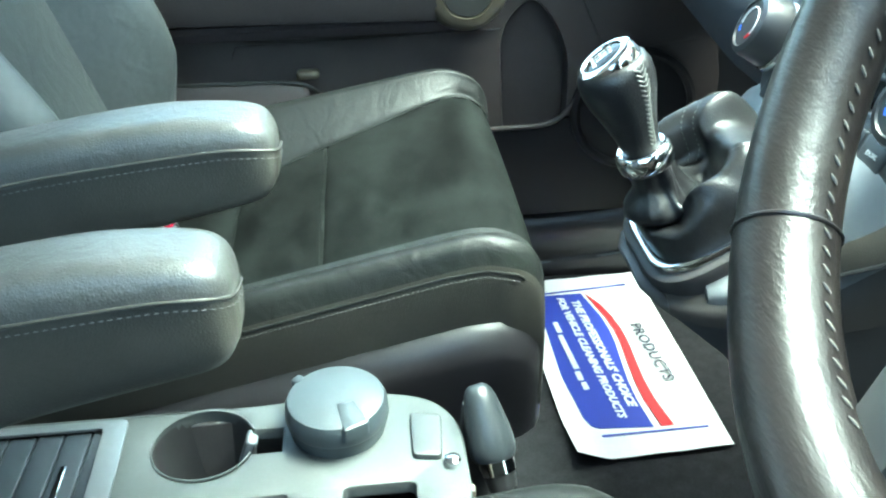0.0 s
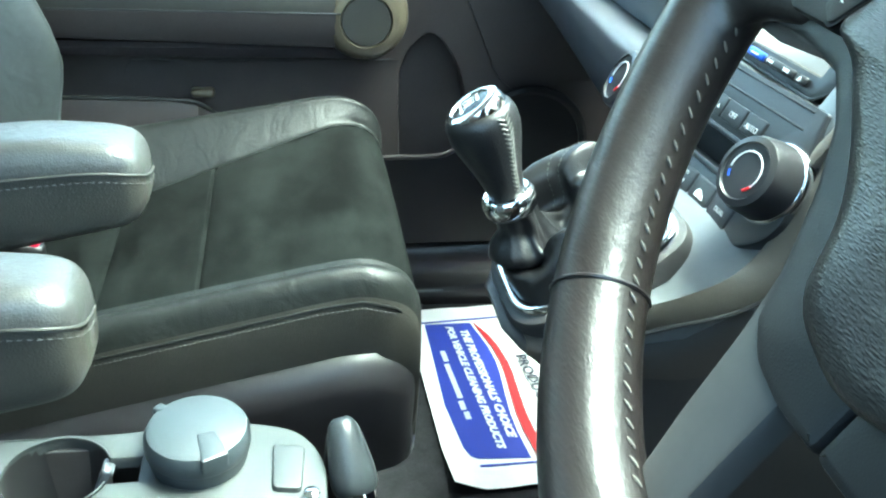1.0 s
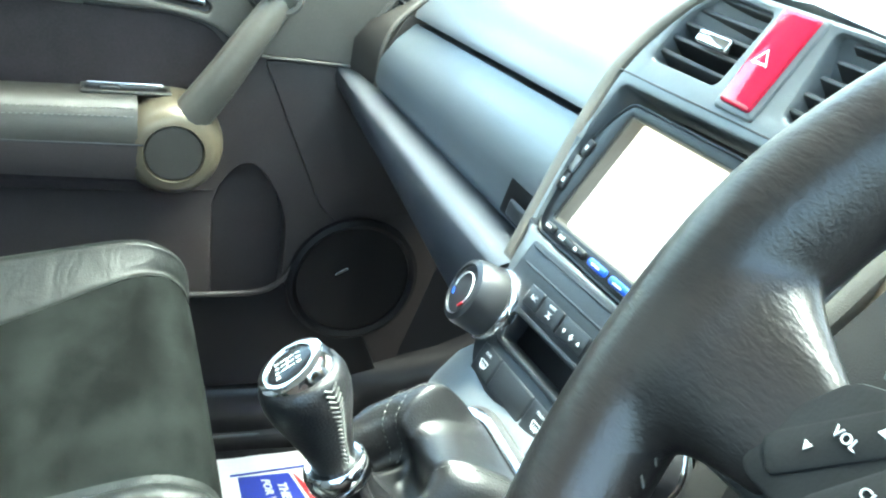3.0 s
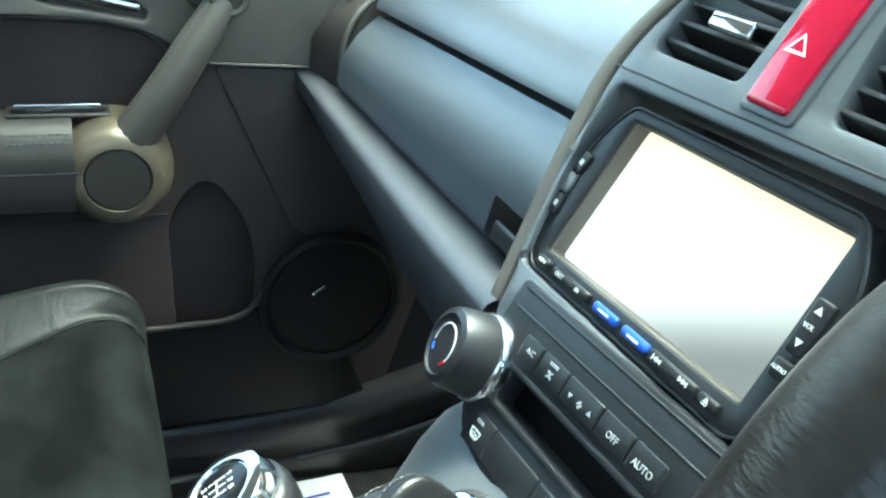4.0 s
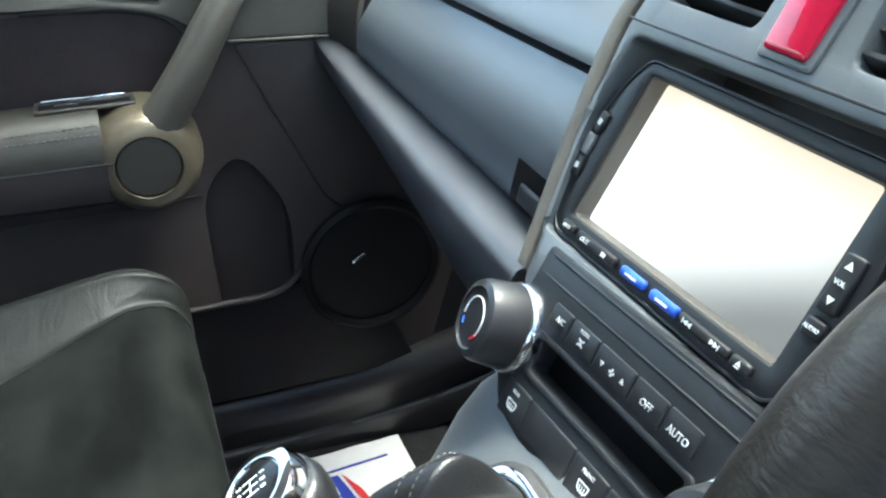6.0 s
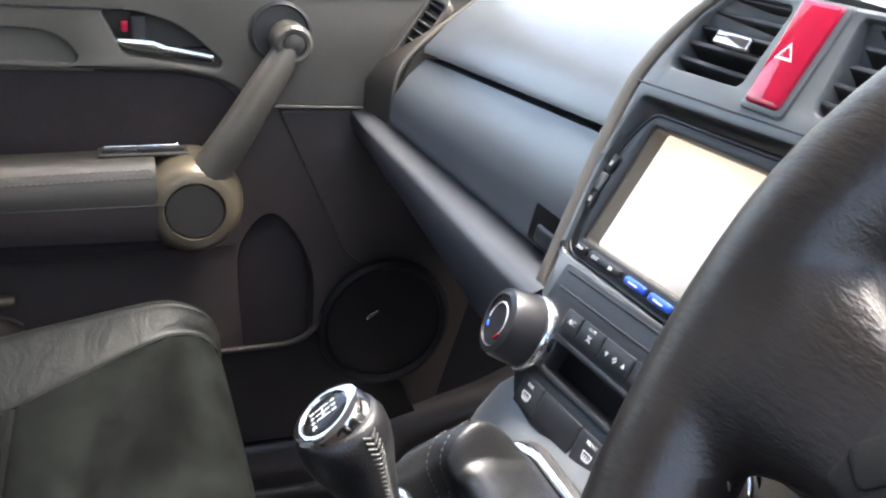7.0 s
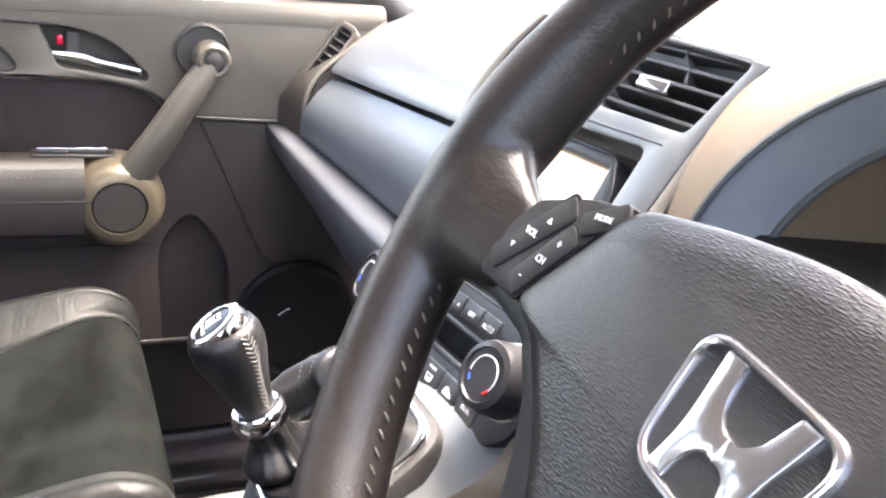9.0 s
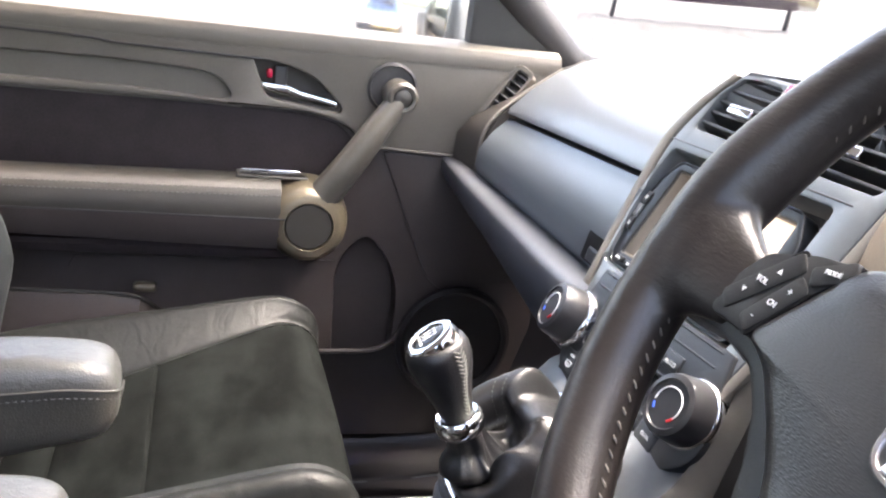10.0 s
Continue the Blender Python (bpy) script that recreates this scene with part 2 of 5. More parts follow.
def plate(outer, depth, m, holes=(), bevel=0.0, seg=2):
    """An outline, with holes, made depth thick; its face at local z = 0 and its body below."""
    bm = bmesh.new()
    for loop in (outer, *holes):
        vs = [bm.verts.new((x, y, 0)) for x, y in loop]
        for i in range(len(vs)):
            bm.edges.new((vs[i - 1], vs[i]))
    bmesh.ops.triangle_fill(bm, use_beauty=True, use_dissolve=False, edges=bm.edges[:], normal=(0, 0, 1))
    top = bm.faces[:]
    rim = [e for e in bm.edges if len(e.link_faces) == 1]
    ext = bmesh.ops.extrude_face_region(bm, geom=top)
    low = [g for g in ext["geom"] if isinstance(g, bmesh.types.BMVert)]
    bmesh.ops.translate(bm, vec=(0, 0, -depth), verts=low)
    if bevel:
        rim = [e for e in rim if e.is_valid]
        bmesh.ops.bevel(bm, geom=rim, offset=bevel, segments=seg, affect="EDGES", profile=0.5)
    bm.transform(m)
    return bm


def loft(rings, closed=True, caps=True):
    bm = bmesh.new()
    rows = [[bm.verts.new(p) for p in ring] for ring in rings]
    n = len(rows[0])
    for a, b in zip(rows, rows[1:]):
        for j in range(n if closed else n - 1):
            k = (j + 1) % n
            bm.faces.new((a[j], a[k], b[k], b[j]))
    if closed and caps:
        bm.faces.new(rows[0][::-1])
        bm.faces.new(rows[-1])
    return bm


def tube(points, r, n=16, closed=False, caps=True, flat=1.0, up=(0, 0, 1)):
    """A pipe along points; r: a radius or one for each point; flat squeezes it along the up axis."""
    pts = [Vector(p) for p in points]
    rings = []
    for i, p in enumerate(pts):
        if closed:
            d = pts[(i + 1) % len(pts)] - pts[i - 1]
        else:
            d = pts[min(i + 1, len(pts) - 1)] - pts[max(i - 1, 0)]
        d.normalize()
        s = d.cross(Vector(up))
        s = s.normalized() if s.length > 1e-4 else Vector((1, 0, 0))
        w = s.cross(d).normalized()
        rr = r[i] if isinstance(r, (list, tuple)) else r
        rings.append([p + rr * (s * math.cos(2 * math.pi * j / n) + flat * w * math.sin(2 * math.pi * j / n)) for j in range(n)])
    if closed:
        rings.append(rings[0])
        bm = loft(rings, True, False)
        bmesh.ops.remove_doubles(bm, verts=bm.verts, dist=1e-6)
        return bm
    return loft(rings, True, caps)


def revolve(profile, m, n=40):
    """A turned body: (radius, height) pairs round local z."""
    rings = [[(max(r, 1e-5) * math.cos(2 * math.pi * j / n), max(r, 1e-5) * math.sin(2 * math.pi * j / n), h) for j in range(n)] for r, h in profile]
    bm = loft(rings)
    bm.transform(m)
    return bm


def smooth_path(pts, n=6):
    """Points along a curve through pts."""
    pts = [Vector(p) for p in pts]
    out = []
    for i in range(len(pts) - 1):
        a, b, c, d = pts[max(i - 1, 0)], pts[i], pts[i + 1], pts[min(i + 2, len(pts) - 1)]
        for j in range(n):
            t = j / n
            out.append(0.5 * ((2 * b) + (c - a) * t + (2 * a - 5 * b + 4 * c - d) * t * t + (3 * b - a - 3 * c + d) * t ** 3))
    return out + [pts[-1]]


def writing(text, size, m, depth=0.0003, bold=0.0, slant=0.0):
    """Letters lying in local xy, centred on the origin, as a bmesh."""
    cu = bpy.data.curves.new("letters", "FONT")
    cu.body, cu.size, cu.extrude, cu.resolution_u = text, size, depth, 2
    cu.align_x, cu.align_y = "CENTER", "CENTER"
    cu.offset, cu.shear = bold * size, slant
    ob = bpy.data.objects.new("letters", cu)
    scene.collection.objects.link(ob)
    me = bpy.data.meshes.new_from_object(ob.evaluated_get(bpy.context.evaluated_depsgraph_get()))
    bm = bmesh.new()
    bm.from_mesh(me)
    bpy.data.objects.remove(ob)
    bpy.data.curves.remove(cu)
    bpy.data.meshes.remove(me)
    bm.transform(m)
    return bm


def stitches(points, length=0.0045, gap=0.003, r=0.0007):
    """A row of thread stitches along a path."""
    pts = [Vector(p) for p in points]
    bm, along, pos = bmesh.new(), 0.0, []
    for a, b in zip(pts, pts[1:]):
        d = (b - a).length
        while along < d:
            pos.append((a.lerp(b, along / d), (b - a).normalized()))
            along += length + gap
        along -= d
    bms = []
    for p, d in pos:
        bms.append(tube([p - d * length / 2, p - d * length * 0.3, p + d * length * 0.3, p + d * length / 2], [r * 0.4, r, r, r * 0.4], 5))
    bm.free()
    return merge(*bms) if bms else bmesh.new()

# ---- floor ----
fl = plate([(-1.6, -0.78), (0.95, -0.78), (0.95, 0.78), (-1.6, 0.78)], 0.02, Matrix.Translation((0, 0, FLOOR_Z)))
solo("floor", fl, CARPET, "dark grey car floor carpet", "carpet", "structure")
fw = loft([[(0.95, y, FLOOR_Z), (1.25, y, 0.12), (1.30, y, 0.60), (1.32, y, 0.60), (1.27, y, 0.10), (0.95, y, FLOOR_Z - 0.02)] for y in (-0.78, 0.78)])
solo("wall_front", fw, CARPET, "carpeted footwell bulkhead under the dashboard", "bulkhead", "structure")
# sill along the passenger door
prof = [(0.702, -0.12), (0.700, -0.075), (0.703, -0.066), (0.712, -0.062), (0.712, -0.050), (0.705, -0.032), (0.702, -0.012), (0.706, 0.008), (0.716, 0.022), (0.735, 0.030), (0.79, 0.030), (0.79, -0.12)]
sill = thing("sill_trim", (0.2, 0.67, FLOOR_Z), "black moulded plastic door sill trim", "sill")
part("body", loft([[(x, y + max(0, x - 0.75) * -0.12, z + max(0, x - 0.75) * 0.19 + 0.9 * max(0, x - 0.92) ** 2) for y, z in prof] for x in [-0.6 + 0.1 * i for i in range(20)]]), SILLTRIM, sill)
part("edge_strip", tube([(-0.6, 0.707, -0.066), (0.75, 0.707, -0.066), (0.92, 0.687, -0.034), (1.08, 0.668, 0.019), (1.29, 0.643, 0.160)], 0.003, 8), GREYSATIN, sill)
kick = plate(fillet([(0.80, -0.12), (1.25, -0.12), (1.25, 0.55), (0.85, 0.55)], 0.02), 0.03, axes((0, 0.7165, 0), (1, 0, 0), (0, 0, 1)) @ Matrix.Translation((0, 0, 0)))
solo("kick_panel", kick, SEATBASE, "black plastic kick panel beside the footwell", "panel", "structure")

# ---- passenger door ----
def side(x, y, z):
    """A frame on the door: local x along the car, y up, z towards the cabin."""
    return axes((x, y, z), (1, 0, 0), (0, 0, 1))


DX = axes((0, 0.715, 0), (1, 0, 0), (0, 0, 1))   # local x along the car, y up, z towards the cabin
door = thing("passenger_door", (0.2, 0.73, 0.0), "front passenger door with taupe and black plastic trim", "car door")
slot = fillet([(0.625, 0.12), (0.725, 0.12), (0.725, 0.33), (0.665, 0.415), (0.615, 0.36)], [0.02, 0.02, 0.05, 0.04, 0.05])
lower = plate(fillet([(-0.75, 0.03), (0.92, 0.03), (0.98, 0.25), (0.93, 0.50), (0.85, 0.60), (0.60, 0.63), (-0.75, 0.60)], 0.02), 0.05, DX, [slot], 0.004)
part("lower_panel", lower, DOORLOW, door, "dark brown-black lower door panel")
part("bottle_recess", plate([(0.60, 0.1), (0.74, 0.1), (0.74, 0.43), (0.60, 0.43)], 0.01, DX @ Matrix.Translation((0, 0, -0.036))), DOORLOW, door)
top_out = [(-0.75, 0.723), (0.95, 0.723), (0.90, 0.63), (0.80, 0.553), (0.672, 0.558), (0.64, 0.565), (0.605, 0.592), (0.55, 0.604), (0.35, 0.609), (-0.75, 0.612)]
cup = fillet([(0.462, 0.678), (0.50, 0.676), (0.555, 0.660), (0.602, 0.615), (0.598, 0.605), (0.485, 0.622)], [0.006, 0.02, 0.03, 0.01, 0.008, 0.01])
long_groove = fillet([(-0.70, 0.624), (0.27, 0.622), (0.425, 0.612), (0.434, 0.620), (0.420, 0.642), (0.394, 0.653), (0.27, 0.659), (-0.70, 0.657)], [0.004, 0.02, 0.005, 0.006, 0.015, 0.015, 0.02, 0.004])
part("upper_panel", plate(fillet(top_out, [0.01, 0.01, 0.02, 0.008, 0.005, 0.02, 0.02, 0.01, 0.01, 0.005]), 0.03, DX @ Matrix.Translation((0, 0, 0.012)), [cup, long_groove], 0.004), TAUPE, door, "taupe upper door panel")
# recess floor in the darkened taupe, its shade put into the colour
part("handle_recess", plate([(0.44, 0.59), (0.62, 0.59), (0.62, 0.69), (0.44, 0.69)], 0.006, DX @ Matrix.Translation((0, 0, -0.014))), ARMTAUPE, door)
part("sill_roll", loft([[(x, 0.715, 0.69), (x, 0.702, 0.695), (x, 0.699, 0.711), (x, 0.705, 0.723), (x, 0.72, 0.730), (x, 0.775, 0.730), (x, 0.775, 0.69)] for x in (-0.75, 0.0, 0.5, 0.95)]), TAUPE, door)
part("groove_floor", plate([(-0.72, 0.60), (0.45, 0.60), (0.45, 0.67), (-0.72, 0.67)], 0.006, DX @ Matrix.Translation((0, 0, 0.003))), TAUPE, door)
part("upper_line", tube(smooth_path([(-0.75, 0.7025, 0.692), (0.13, 0.7025, 0.688), (0.27, 0.7025, 0.682), (0.42, 0.7025, 0.679), (0.488, 0.7025, 0.678)], 5), 0.0018, 8), DARK, door)
part("door_line", tube([(0.668, 0.7005, 0.557), (0.80, 0.7005, 0.552)], 0.0019, 8), TAUPE, door)
insert = fillet([(-0.75, 0.608), (0.35, 0.605), (0.55, 0.600), (0.60, 0.588), (0.632, 0.556), (0.61, 0.50), (0.55, 0.47), (-0.75, 0.47)], 0.015)
part("insert", plate(insert, 0.02, DX @ Matrix.Translation((0, 0, 0.004)), bevel=0.002), DOORFAB, door, "dark fabric door insert")
# armrest
AR = []
for x in (-0.75, 0.0, 0.2, 0.4, 0.47, 0.512):
    k = 0.012 * max(0, x) / 0.5
    z1, z0 = 0.492 + k * 0.6, 0.405 - k
    AR.append([(x, 0.72, z1 + 0.003), (x, 0.675, z1 + 0.004), (x, 0.655, z1), (x, 0.643, z1 - 0.012), (x, 0.638, z1 - 0.035), (x, 0.640, z0 + 0.03), (x, 0.652, z0 + 0.008), (x, 0.672, z0), (x, 0.72, z0 + 0.01)])
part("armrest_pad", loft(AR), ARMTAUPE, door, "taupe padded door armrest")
# lower half coloured apart for the way light fades down the pad
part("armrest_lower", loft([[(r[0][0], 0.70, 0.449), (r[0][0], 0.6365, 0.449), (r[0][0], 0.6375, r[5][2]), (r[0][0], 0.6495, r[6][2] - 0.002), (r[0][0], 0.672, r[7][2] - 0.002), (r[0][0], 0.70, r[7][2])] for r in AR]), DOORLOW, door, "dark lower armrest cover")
for y_, d_ in ((0.6475, 0.0060), (0.6420, 0.0145)):
    part("armrest_stitching", stitches([(-0.2, y_, 0.492 - d_), (0.2, y_, 0.4949 - d_), (0.505, y_, 0.4993 - d_)]), STITCH, door)
part("corner_panel", plate(fillet([(0.674, 0.550), (0.79, 0.546), (0.93, 0.48), (0.95, 0.33), (0.80, 0.312), (0.772, 0.335)], 0.01), 0.01, side(0, 0.711, 0), bevel=0.003), DOORLOW, door)
part("armrest_seam", tube([(-0.75, 0.6380, 0.450), (0.2, 0.6380, 0.450), (0.52, 0.6368, 0.450)], 0.0014, 6), BLACK, door)
# dark strip put under the armrest in place of its shade
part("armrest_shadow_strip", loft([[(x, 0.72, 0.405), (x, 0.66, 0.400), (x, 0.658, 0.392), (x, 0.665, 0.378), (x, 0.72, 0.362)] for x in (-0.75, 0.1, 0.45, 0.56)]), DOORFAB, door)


CAP = side(0.556, 0.72, 0.4395)
cap = part("armrest_cap", revolve([(0.066, 0), (0.066, 0.036), (0.0648, 0.048), (0.0617, 0.062), (0.0570, 0.073), (0.0515, 0.080), (0.0465, 0.0828), (0.038, 0.0840), (0.0368, 0.0820), (0.0365, 0.060)], CAP, 56), OLIVE, door, "round olive-grey armrest end cap")
part("centre_disc", revolve([(0.0360, 0.06), (0.0360, 0.0815), (0.0345, 0.0832), (0.0, 0.0838)], CAP, 48), ARMTAUPE, cap, "dark grey textured disc")
pull = smooth_path([(0.572, 0.664, 0.475), (0.612, 0.657, 0.535), (0.650, 0.659, 0.595), (0.682, 0.668, 0.640)], 5)
pr = [0.0265 - 0.0085 * i / (len(pull) - 1) for i in range(len(pull))]
part("pull_bar", tube(pull, pr, 14, flat=1.0, up=(0, 1, 0)), PULL, door, "slanted taupe grab bar")
part("pivot_cup", revolve([(0.040, 0), (0.040, 0.004), (0.036, 0.007), (0.034, 0.002)], side(0.676, 0.703, 0.652)), DARK, door)
boss = part("pivot_boss", revolve([(0.024, 0), (0.0250, 0.036), (0.0240, 0.046), (0.0200, 0.050), (0.0150, 0.049), (0.0140, 0.030)], side(0.684, 0.70, 0.645)), PULL, door)
part("boss_cap", revolve([(0.0138, 0.01), (0.0138, 0.0480), (0.0110, 0.0500), (0.0, 0.0505)], side(0.684, 0.70, 0.645), 20), ARMTAUPE, boss)
# opening lever, lock and window switch
lever = [(0.478, 0.644), (0.52, 0.640), (0.535, 0.634), (0.594, 0.622), (0.594, 0.611), (0.53, 0.620), (0.49, 0.628), (0.476, 0.635)]
part("door_lever", plate(fillet(lever, 0.004), 0.012, side(0, 0.706, 0), bevel=0.003), CHROME, door, "chrome door release lever")
part("lever_pivot", rbox((0.02, 0.012, 0.04), Matrix.Translation((0.505, 0.718, 0.650)), 0.004), DARK, door)
part("lock_slider", rbox((0.009, 0.010, 0.014), Matrix.Translation((0.488, 0.712, 0.657)), 0.003), RED, door, "red lock slider")
sw = part("window_switch", rbox((0.108, 0.034, 0.005), Matrix.Translation((0.500, 0.690, 0.5045)), 0.002), ARMTAUPE, door, "window switch frame")
part("switch_slot", rbox((0.098, 0.016, 0.002), Matrix.Translation((0.500, 0.684, 0.5068)), 0.0006), DISPLAY, sw)
part("switch_bar", rbox((0.092, 0.005, 0.005), Matrix.Translation((0.499, 0.7000, 0.5085)), 0.0015), CHROME, sw, "bright edge of the switch frame")
part("switch_key", rbox((0.026, 0.010, 0.006), Matrix.Translation((0.480, 0.684, 0.5080)), 0.002), BLACK, sw)
part("grip_well", span((0.26, 0.668, 0.497), (0.36, 0.70, 0.499), 0.001), BLACK, door)
part("trim_line", tube(smooth_path([(0.205, 0.7140, 0.335), (0.212, 0.7140, 0.350), (0.235, 0.7140, 0.356), (0.40, 0.7140, 0.357), (0.616, 0.7140, 0.360)], 4), 0.0014, 6), DOORLOW, door)
# pocket rim, speaker and storage lip
part("map_pocket", loft([[(x, 0.72, 0.03), (x, 0.66 - d, 0.05), (x, 0.645 - d, 0.20), (x, 0.645 - d, z - 0.01), (x, 0.652 - d, z), (x, 0.668 - d, z), (x, 0.68, z - 0.02), (x, 0.72, z - 0.03)] for x, z, d in ((-0.4, 0.318, 0), (0.10, 0.317, 0), (0.27, 0.314, 0), (0.312, 0.306, -0.003), (0.335, 0.28, -0.025), (0.348, 0.22, -0.055))]), DOORLOW, door)
part("pocket_edge", tube(smooth_path([(-0.4, 0.656, 0.320), (0.10, 0.656, 0.319), (0.27, 0.656, 0.316), (0.316, 0.660, 0.307), (0.338, 0.685, 0.28)], 4), 0.0028, 8), ARMTAUPE, door)
part("pocket_stop", rbox((0.035, 0.02, 0.014), Matrix.Translation((0.318, 0.688, 0.315)), 0.006), OLIVE, door)
lip = smooth_path([(0.30, 0.708, 0.195), (0.50, 0.704, 0.198), (0.62, 0.702, 0.200), (0.69, 0.702, 0.203), (0.725, 0.702, 0.225), (0.755, 0.704, 0.272), (0.80, 0.708, 0.302)], 6)
part("storage_lip", tube(lip, 0.0042, 10), DOORLOW, door)
part("storage_face", plate(fillet([(0.30, 0.035), (0.90, 0.035), (0.86, 0.12), (0.77, 0.18), (0.73, 0.215), (0.69, 0.198), (0.30, 0.19)], 0.02), 0.012, side(0, 0.7045, 0), bevel=0.003), STORAGE, door)
spk = part("speaker_ring", revolve([(0.104, 0), (0.103, 0.007), (0.096, 0.012), (0.089, 0.006), (0.089, 0.0)], side(0.833, 0.705, 0.219)), STORAGE, door)
part("speaker_grille", revolve([(0.089, 0), (0.089, 0.002), (0.06, 0.004), (0.0, 0.005)], side(0.833, 0.7045, 0.219)), STORAGE, spk)
part("speaker_badge", rbox((0.022, 0.003, 0.005), Matrix.Translation((0.812, 0.697, 0.237)) @ pose(0, 0, 0, 0, -30, 0), 0.001), CHROME, spk)
# window pane and mirror triangle
part("mirror_triangle", plate(fillet([(0.80, 0.722), (0.95, 0.722), (0.93, 0.775), (0.82, 0.90), (0.80, 0.90)], 0.012), 0.03, side(0, 0.735, 0), bevel=0.004), RUBBER, door)
pane = part("window_pane", span((-0.75, 0.760, 0.715), (0.80, 0.764, 1.15), 0.0), GLASS, door, "clear side window glass")
pane.visible_shadow = False

# ---- dashboard ----
PLACE = settle((0.805, 0.539, 0.59), (0.010, 0.0133, -0.004), (1, 1.118, 1))
dash = thing("dashboard", (1.0, 0.2, 0.45), "dark blue-grey moulded plastic dashboard", "dashboard")


def dash_row(y, prof):
    return [(x, y, z) for x, z in prof]


def lid_row(y):
    k = (0.68 - y) / 0.51     # 0 at the door, 1 at the stack
    z0, z1 = 0.548 + 0.008 * k, 0.632 + 0.034 * k
    x0, x1 = 0.797 + 0.002 * k, 0.838 - 0.006 * k
    return [(x0 + 0.05, z0), (x0, z0), (x0 - 0.005, z0 + 0.012), (x0 - 0.002, (z0 + z1) / 2 - 0.005), (x0 + 0.016, z1 - 0.022), (x1, z1), (x1 + 0.05, z1)]


def pad_row(y):
    k = (0.68 - y) / 0.51
    z1, x1 = 0.640 + 0.034 * k, 0.836 - 0.006 * k
    xe = 1.27 - 0.26 * (y / 0.76) ** 2
    return [(x1 + 0.06, z1 - 0.02), (x1, z1), (x1 + 0.002, z1 + 0.008), (x1 + 0.03, z1 + 0.036 + 0.006 * k), (x1 + 0.075, z1 + 0.070 + 0.010 * k), (x1 + 0.125, z1 + 0.092 + 0.004 * k), (x1 + 0.6 * (xe - x1), 0.742 + 0.03 * k), (xe, 0.72), (xe, 0.66)]


def shelf_row(y):
    """Profile of the shelf lip, shallower towards the door."""
    k = (0.68 - y) / 0.51
    z = 0.548 + 0.008 * k
    f = 1.0 - 0.36 * max(0.0, min(1.0, (y - 0.26) / 0.24)) - 0.20 * max(0.0, min(1.0, (y - 0.50) / 0.22))
    up = 0.007 * max(0.0, (y - 0.55) / 0.15)
    lip = [(0.786, 0.0), (0.766, -0.002), (0.758, -0.005), (0.754, -0.011), (0.753, -0.030), (0.757, -0.055), (0.772, -0.090)]
    return [(0.86, z - 0.003), (0.797, z - 0.001)] + [(0.786 + (x - 0.786) * (0.45 + 0.55 * f), z + up + d * f) for x, d in lip] + [(0.86, z - 0.13 * f), (0.98, z - 0.15), (0.98, z - 0.10)]


ys = [0.70 - 0.03 * i for i in range(20)]
part("glovebox_lid", loft([dash_row(0.607, [(x + 0.004, z) for x, z in lid_row(0.607)])] + [dash_row(y, lid_row(y)) for y in [0.6045] + ys if 0.16 < y < 0.605] + [dash_row(0.155, lid_row(0.155))]), PAD, dash, "blue-grey glovebox lid with painted reflection streaks")
part("upper_pad", loft([dash_row(y, pad_row(y)) for y in [0.608] + ys if 0.12 < y < 0.609]), DASH, dash)
part("shelf", loft([dash_row(0.722, [(0.006 + 0.80 + (x - 0.80) * 0.8, z + 0.002) for x, z in shelf_row(0.715)])] + [dash_row(y, shelf_row(y)) for y in ys if 0.17 < y < 0.705] + [dash_row(0.15, shelf_row(0.15))]), SHELF, dash, "open shelf lip under the glovebox")
latch = part("glovebox_latch", rbox((0.028, 0.054, 0.040), Matrix.Translation((0.807, 0.200, 0.580)) @ pose(0, 0, 0, 0, 12, 0), 0.004), DISPLAY, dash, "black recessed latch")
part("latch_lever", rbox((0.010, 0.040, 0.016), Matrix.Translation((0.794, 0.192, 0.574)) @ pose(0, 0, 0, 0, 12, 0), 0.003), CLIMATE, latch)
# end piece with the side vent
PLACE = settle(move=(0.010, 0.004, -0.004))
end_a = [(0.778, 0.548), (0.780, 0.595), (0.800, 0.622), (0.845, 0.650), (0.905, 0.685), (0.99, 0.725), (1.06, 0.735), (1.06, 0.55)]
end_b = [(0.800, 0.548), (0.803, 0.600), (0.820, 0.637), (0.868, 0.680), (0.920, 0.718), (0.99, 0.742), (1.06, 0.742), (1.06, 0.55)]
# end piece in a darker taupe, its turned-away shade put into the colour
part("end_piece", loft([[(x, y, z) for x, z in p] for p, y in ((end_a, 0.765), (end_a, 0.694), (end_b, 0.638))] + [[(x + 0.004, 0.632, z - 0.001) for x, z in end_b]] + [[(x + 0.06, 0.627, z - 0.03) for x, z in end_b]]), KNEE, dash, "taupe end piece, coloured darker for shade")
part("end_edge", tube(smooth_path([(x - 0.0005, 0.636, z) for x, z in end_b[:5]], 4), 0.0035, 8), TAUPE, dash)
vn = Vector((-0.50, -0.72, 0.49)).normalized()
vl = Vector((0.56, 0.0, 0.828)).normalized()
VENT = axes((0.848, 0.6900, 0.652), vl, vn.cross(vl))   # local x along the vent, z out of it
sv = part("side_vent", plate(fillet([(-0.060, -0.017), (0.062, -0.017), (0.062, 0.017), (-0.060, 0.017)], 0.010), 0.02, VENT @ Matrix.Translation((0, 0, 0.010)), [fillet([(-0.045, -0.011), (0.054, -0.011), (0.054, 0.011), (-0.045, 0.011)], 0.005)], 0.003), TAUPE, dash)
part("vent_well", rbox((0.105, 0.026, 0.004), VENT @ Matrix.Translation((0.004, 0, -0.004)), 0.001), BLACK, sv)
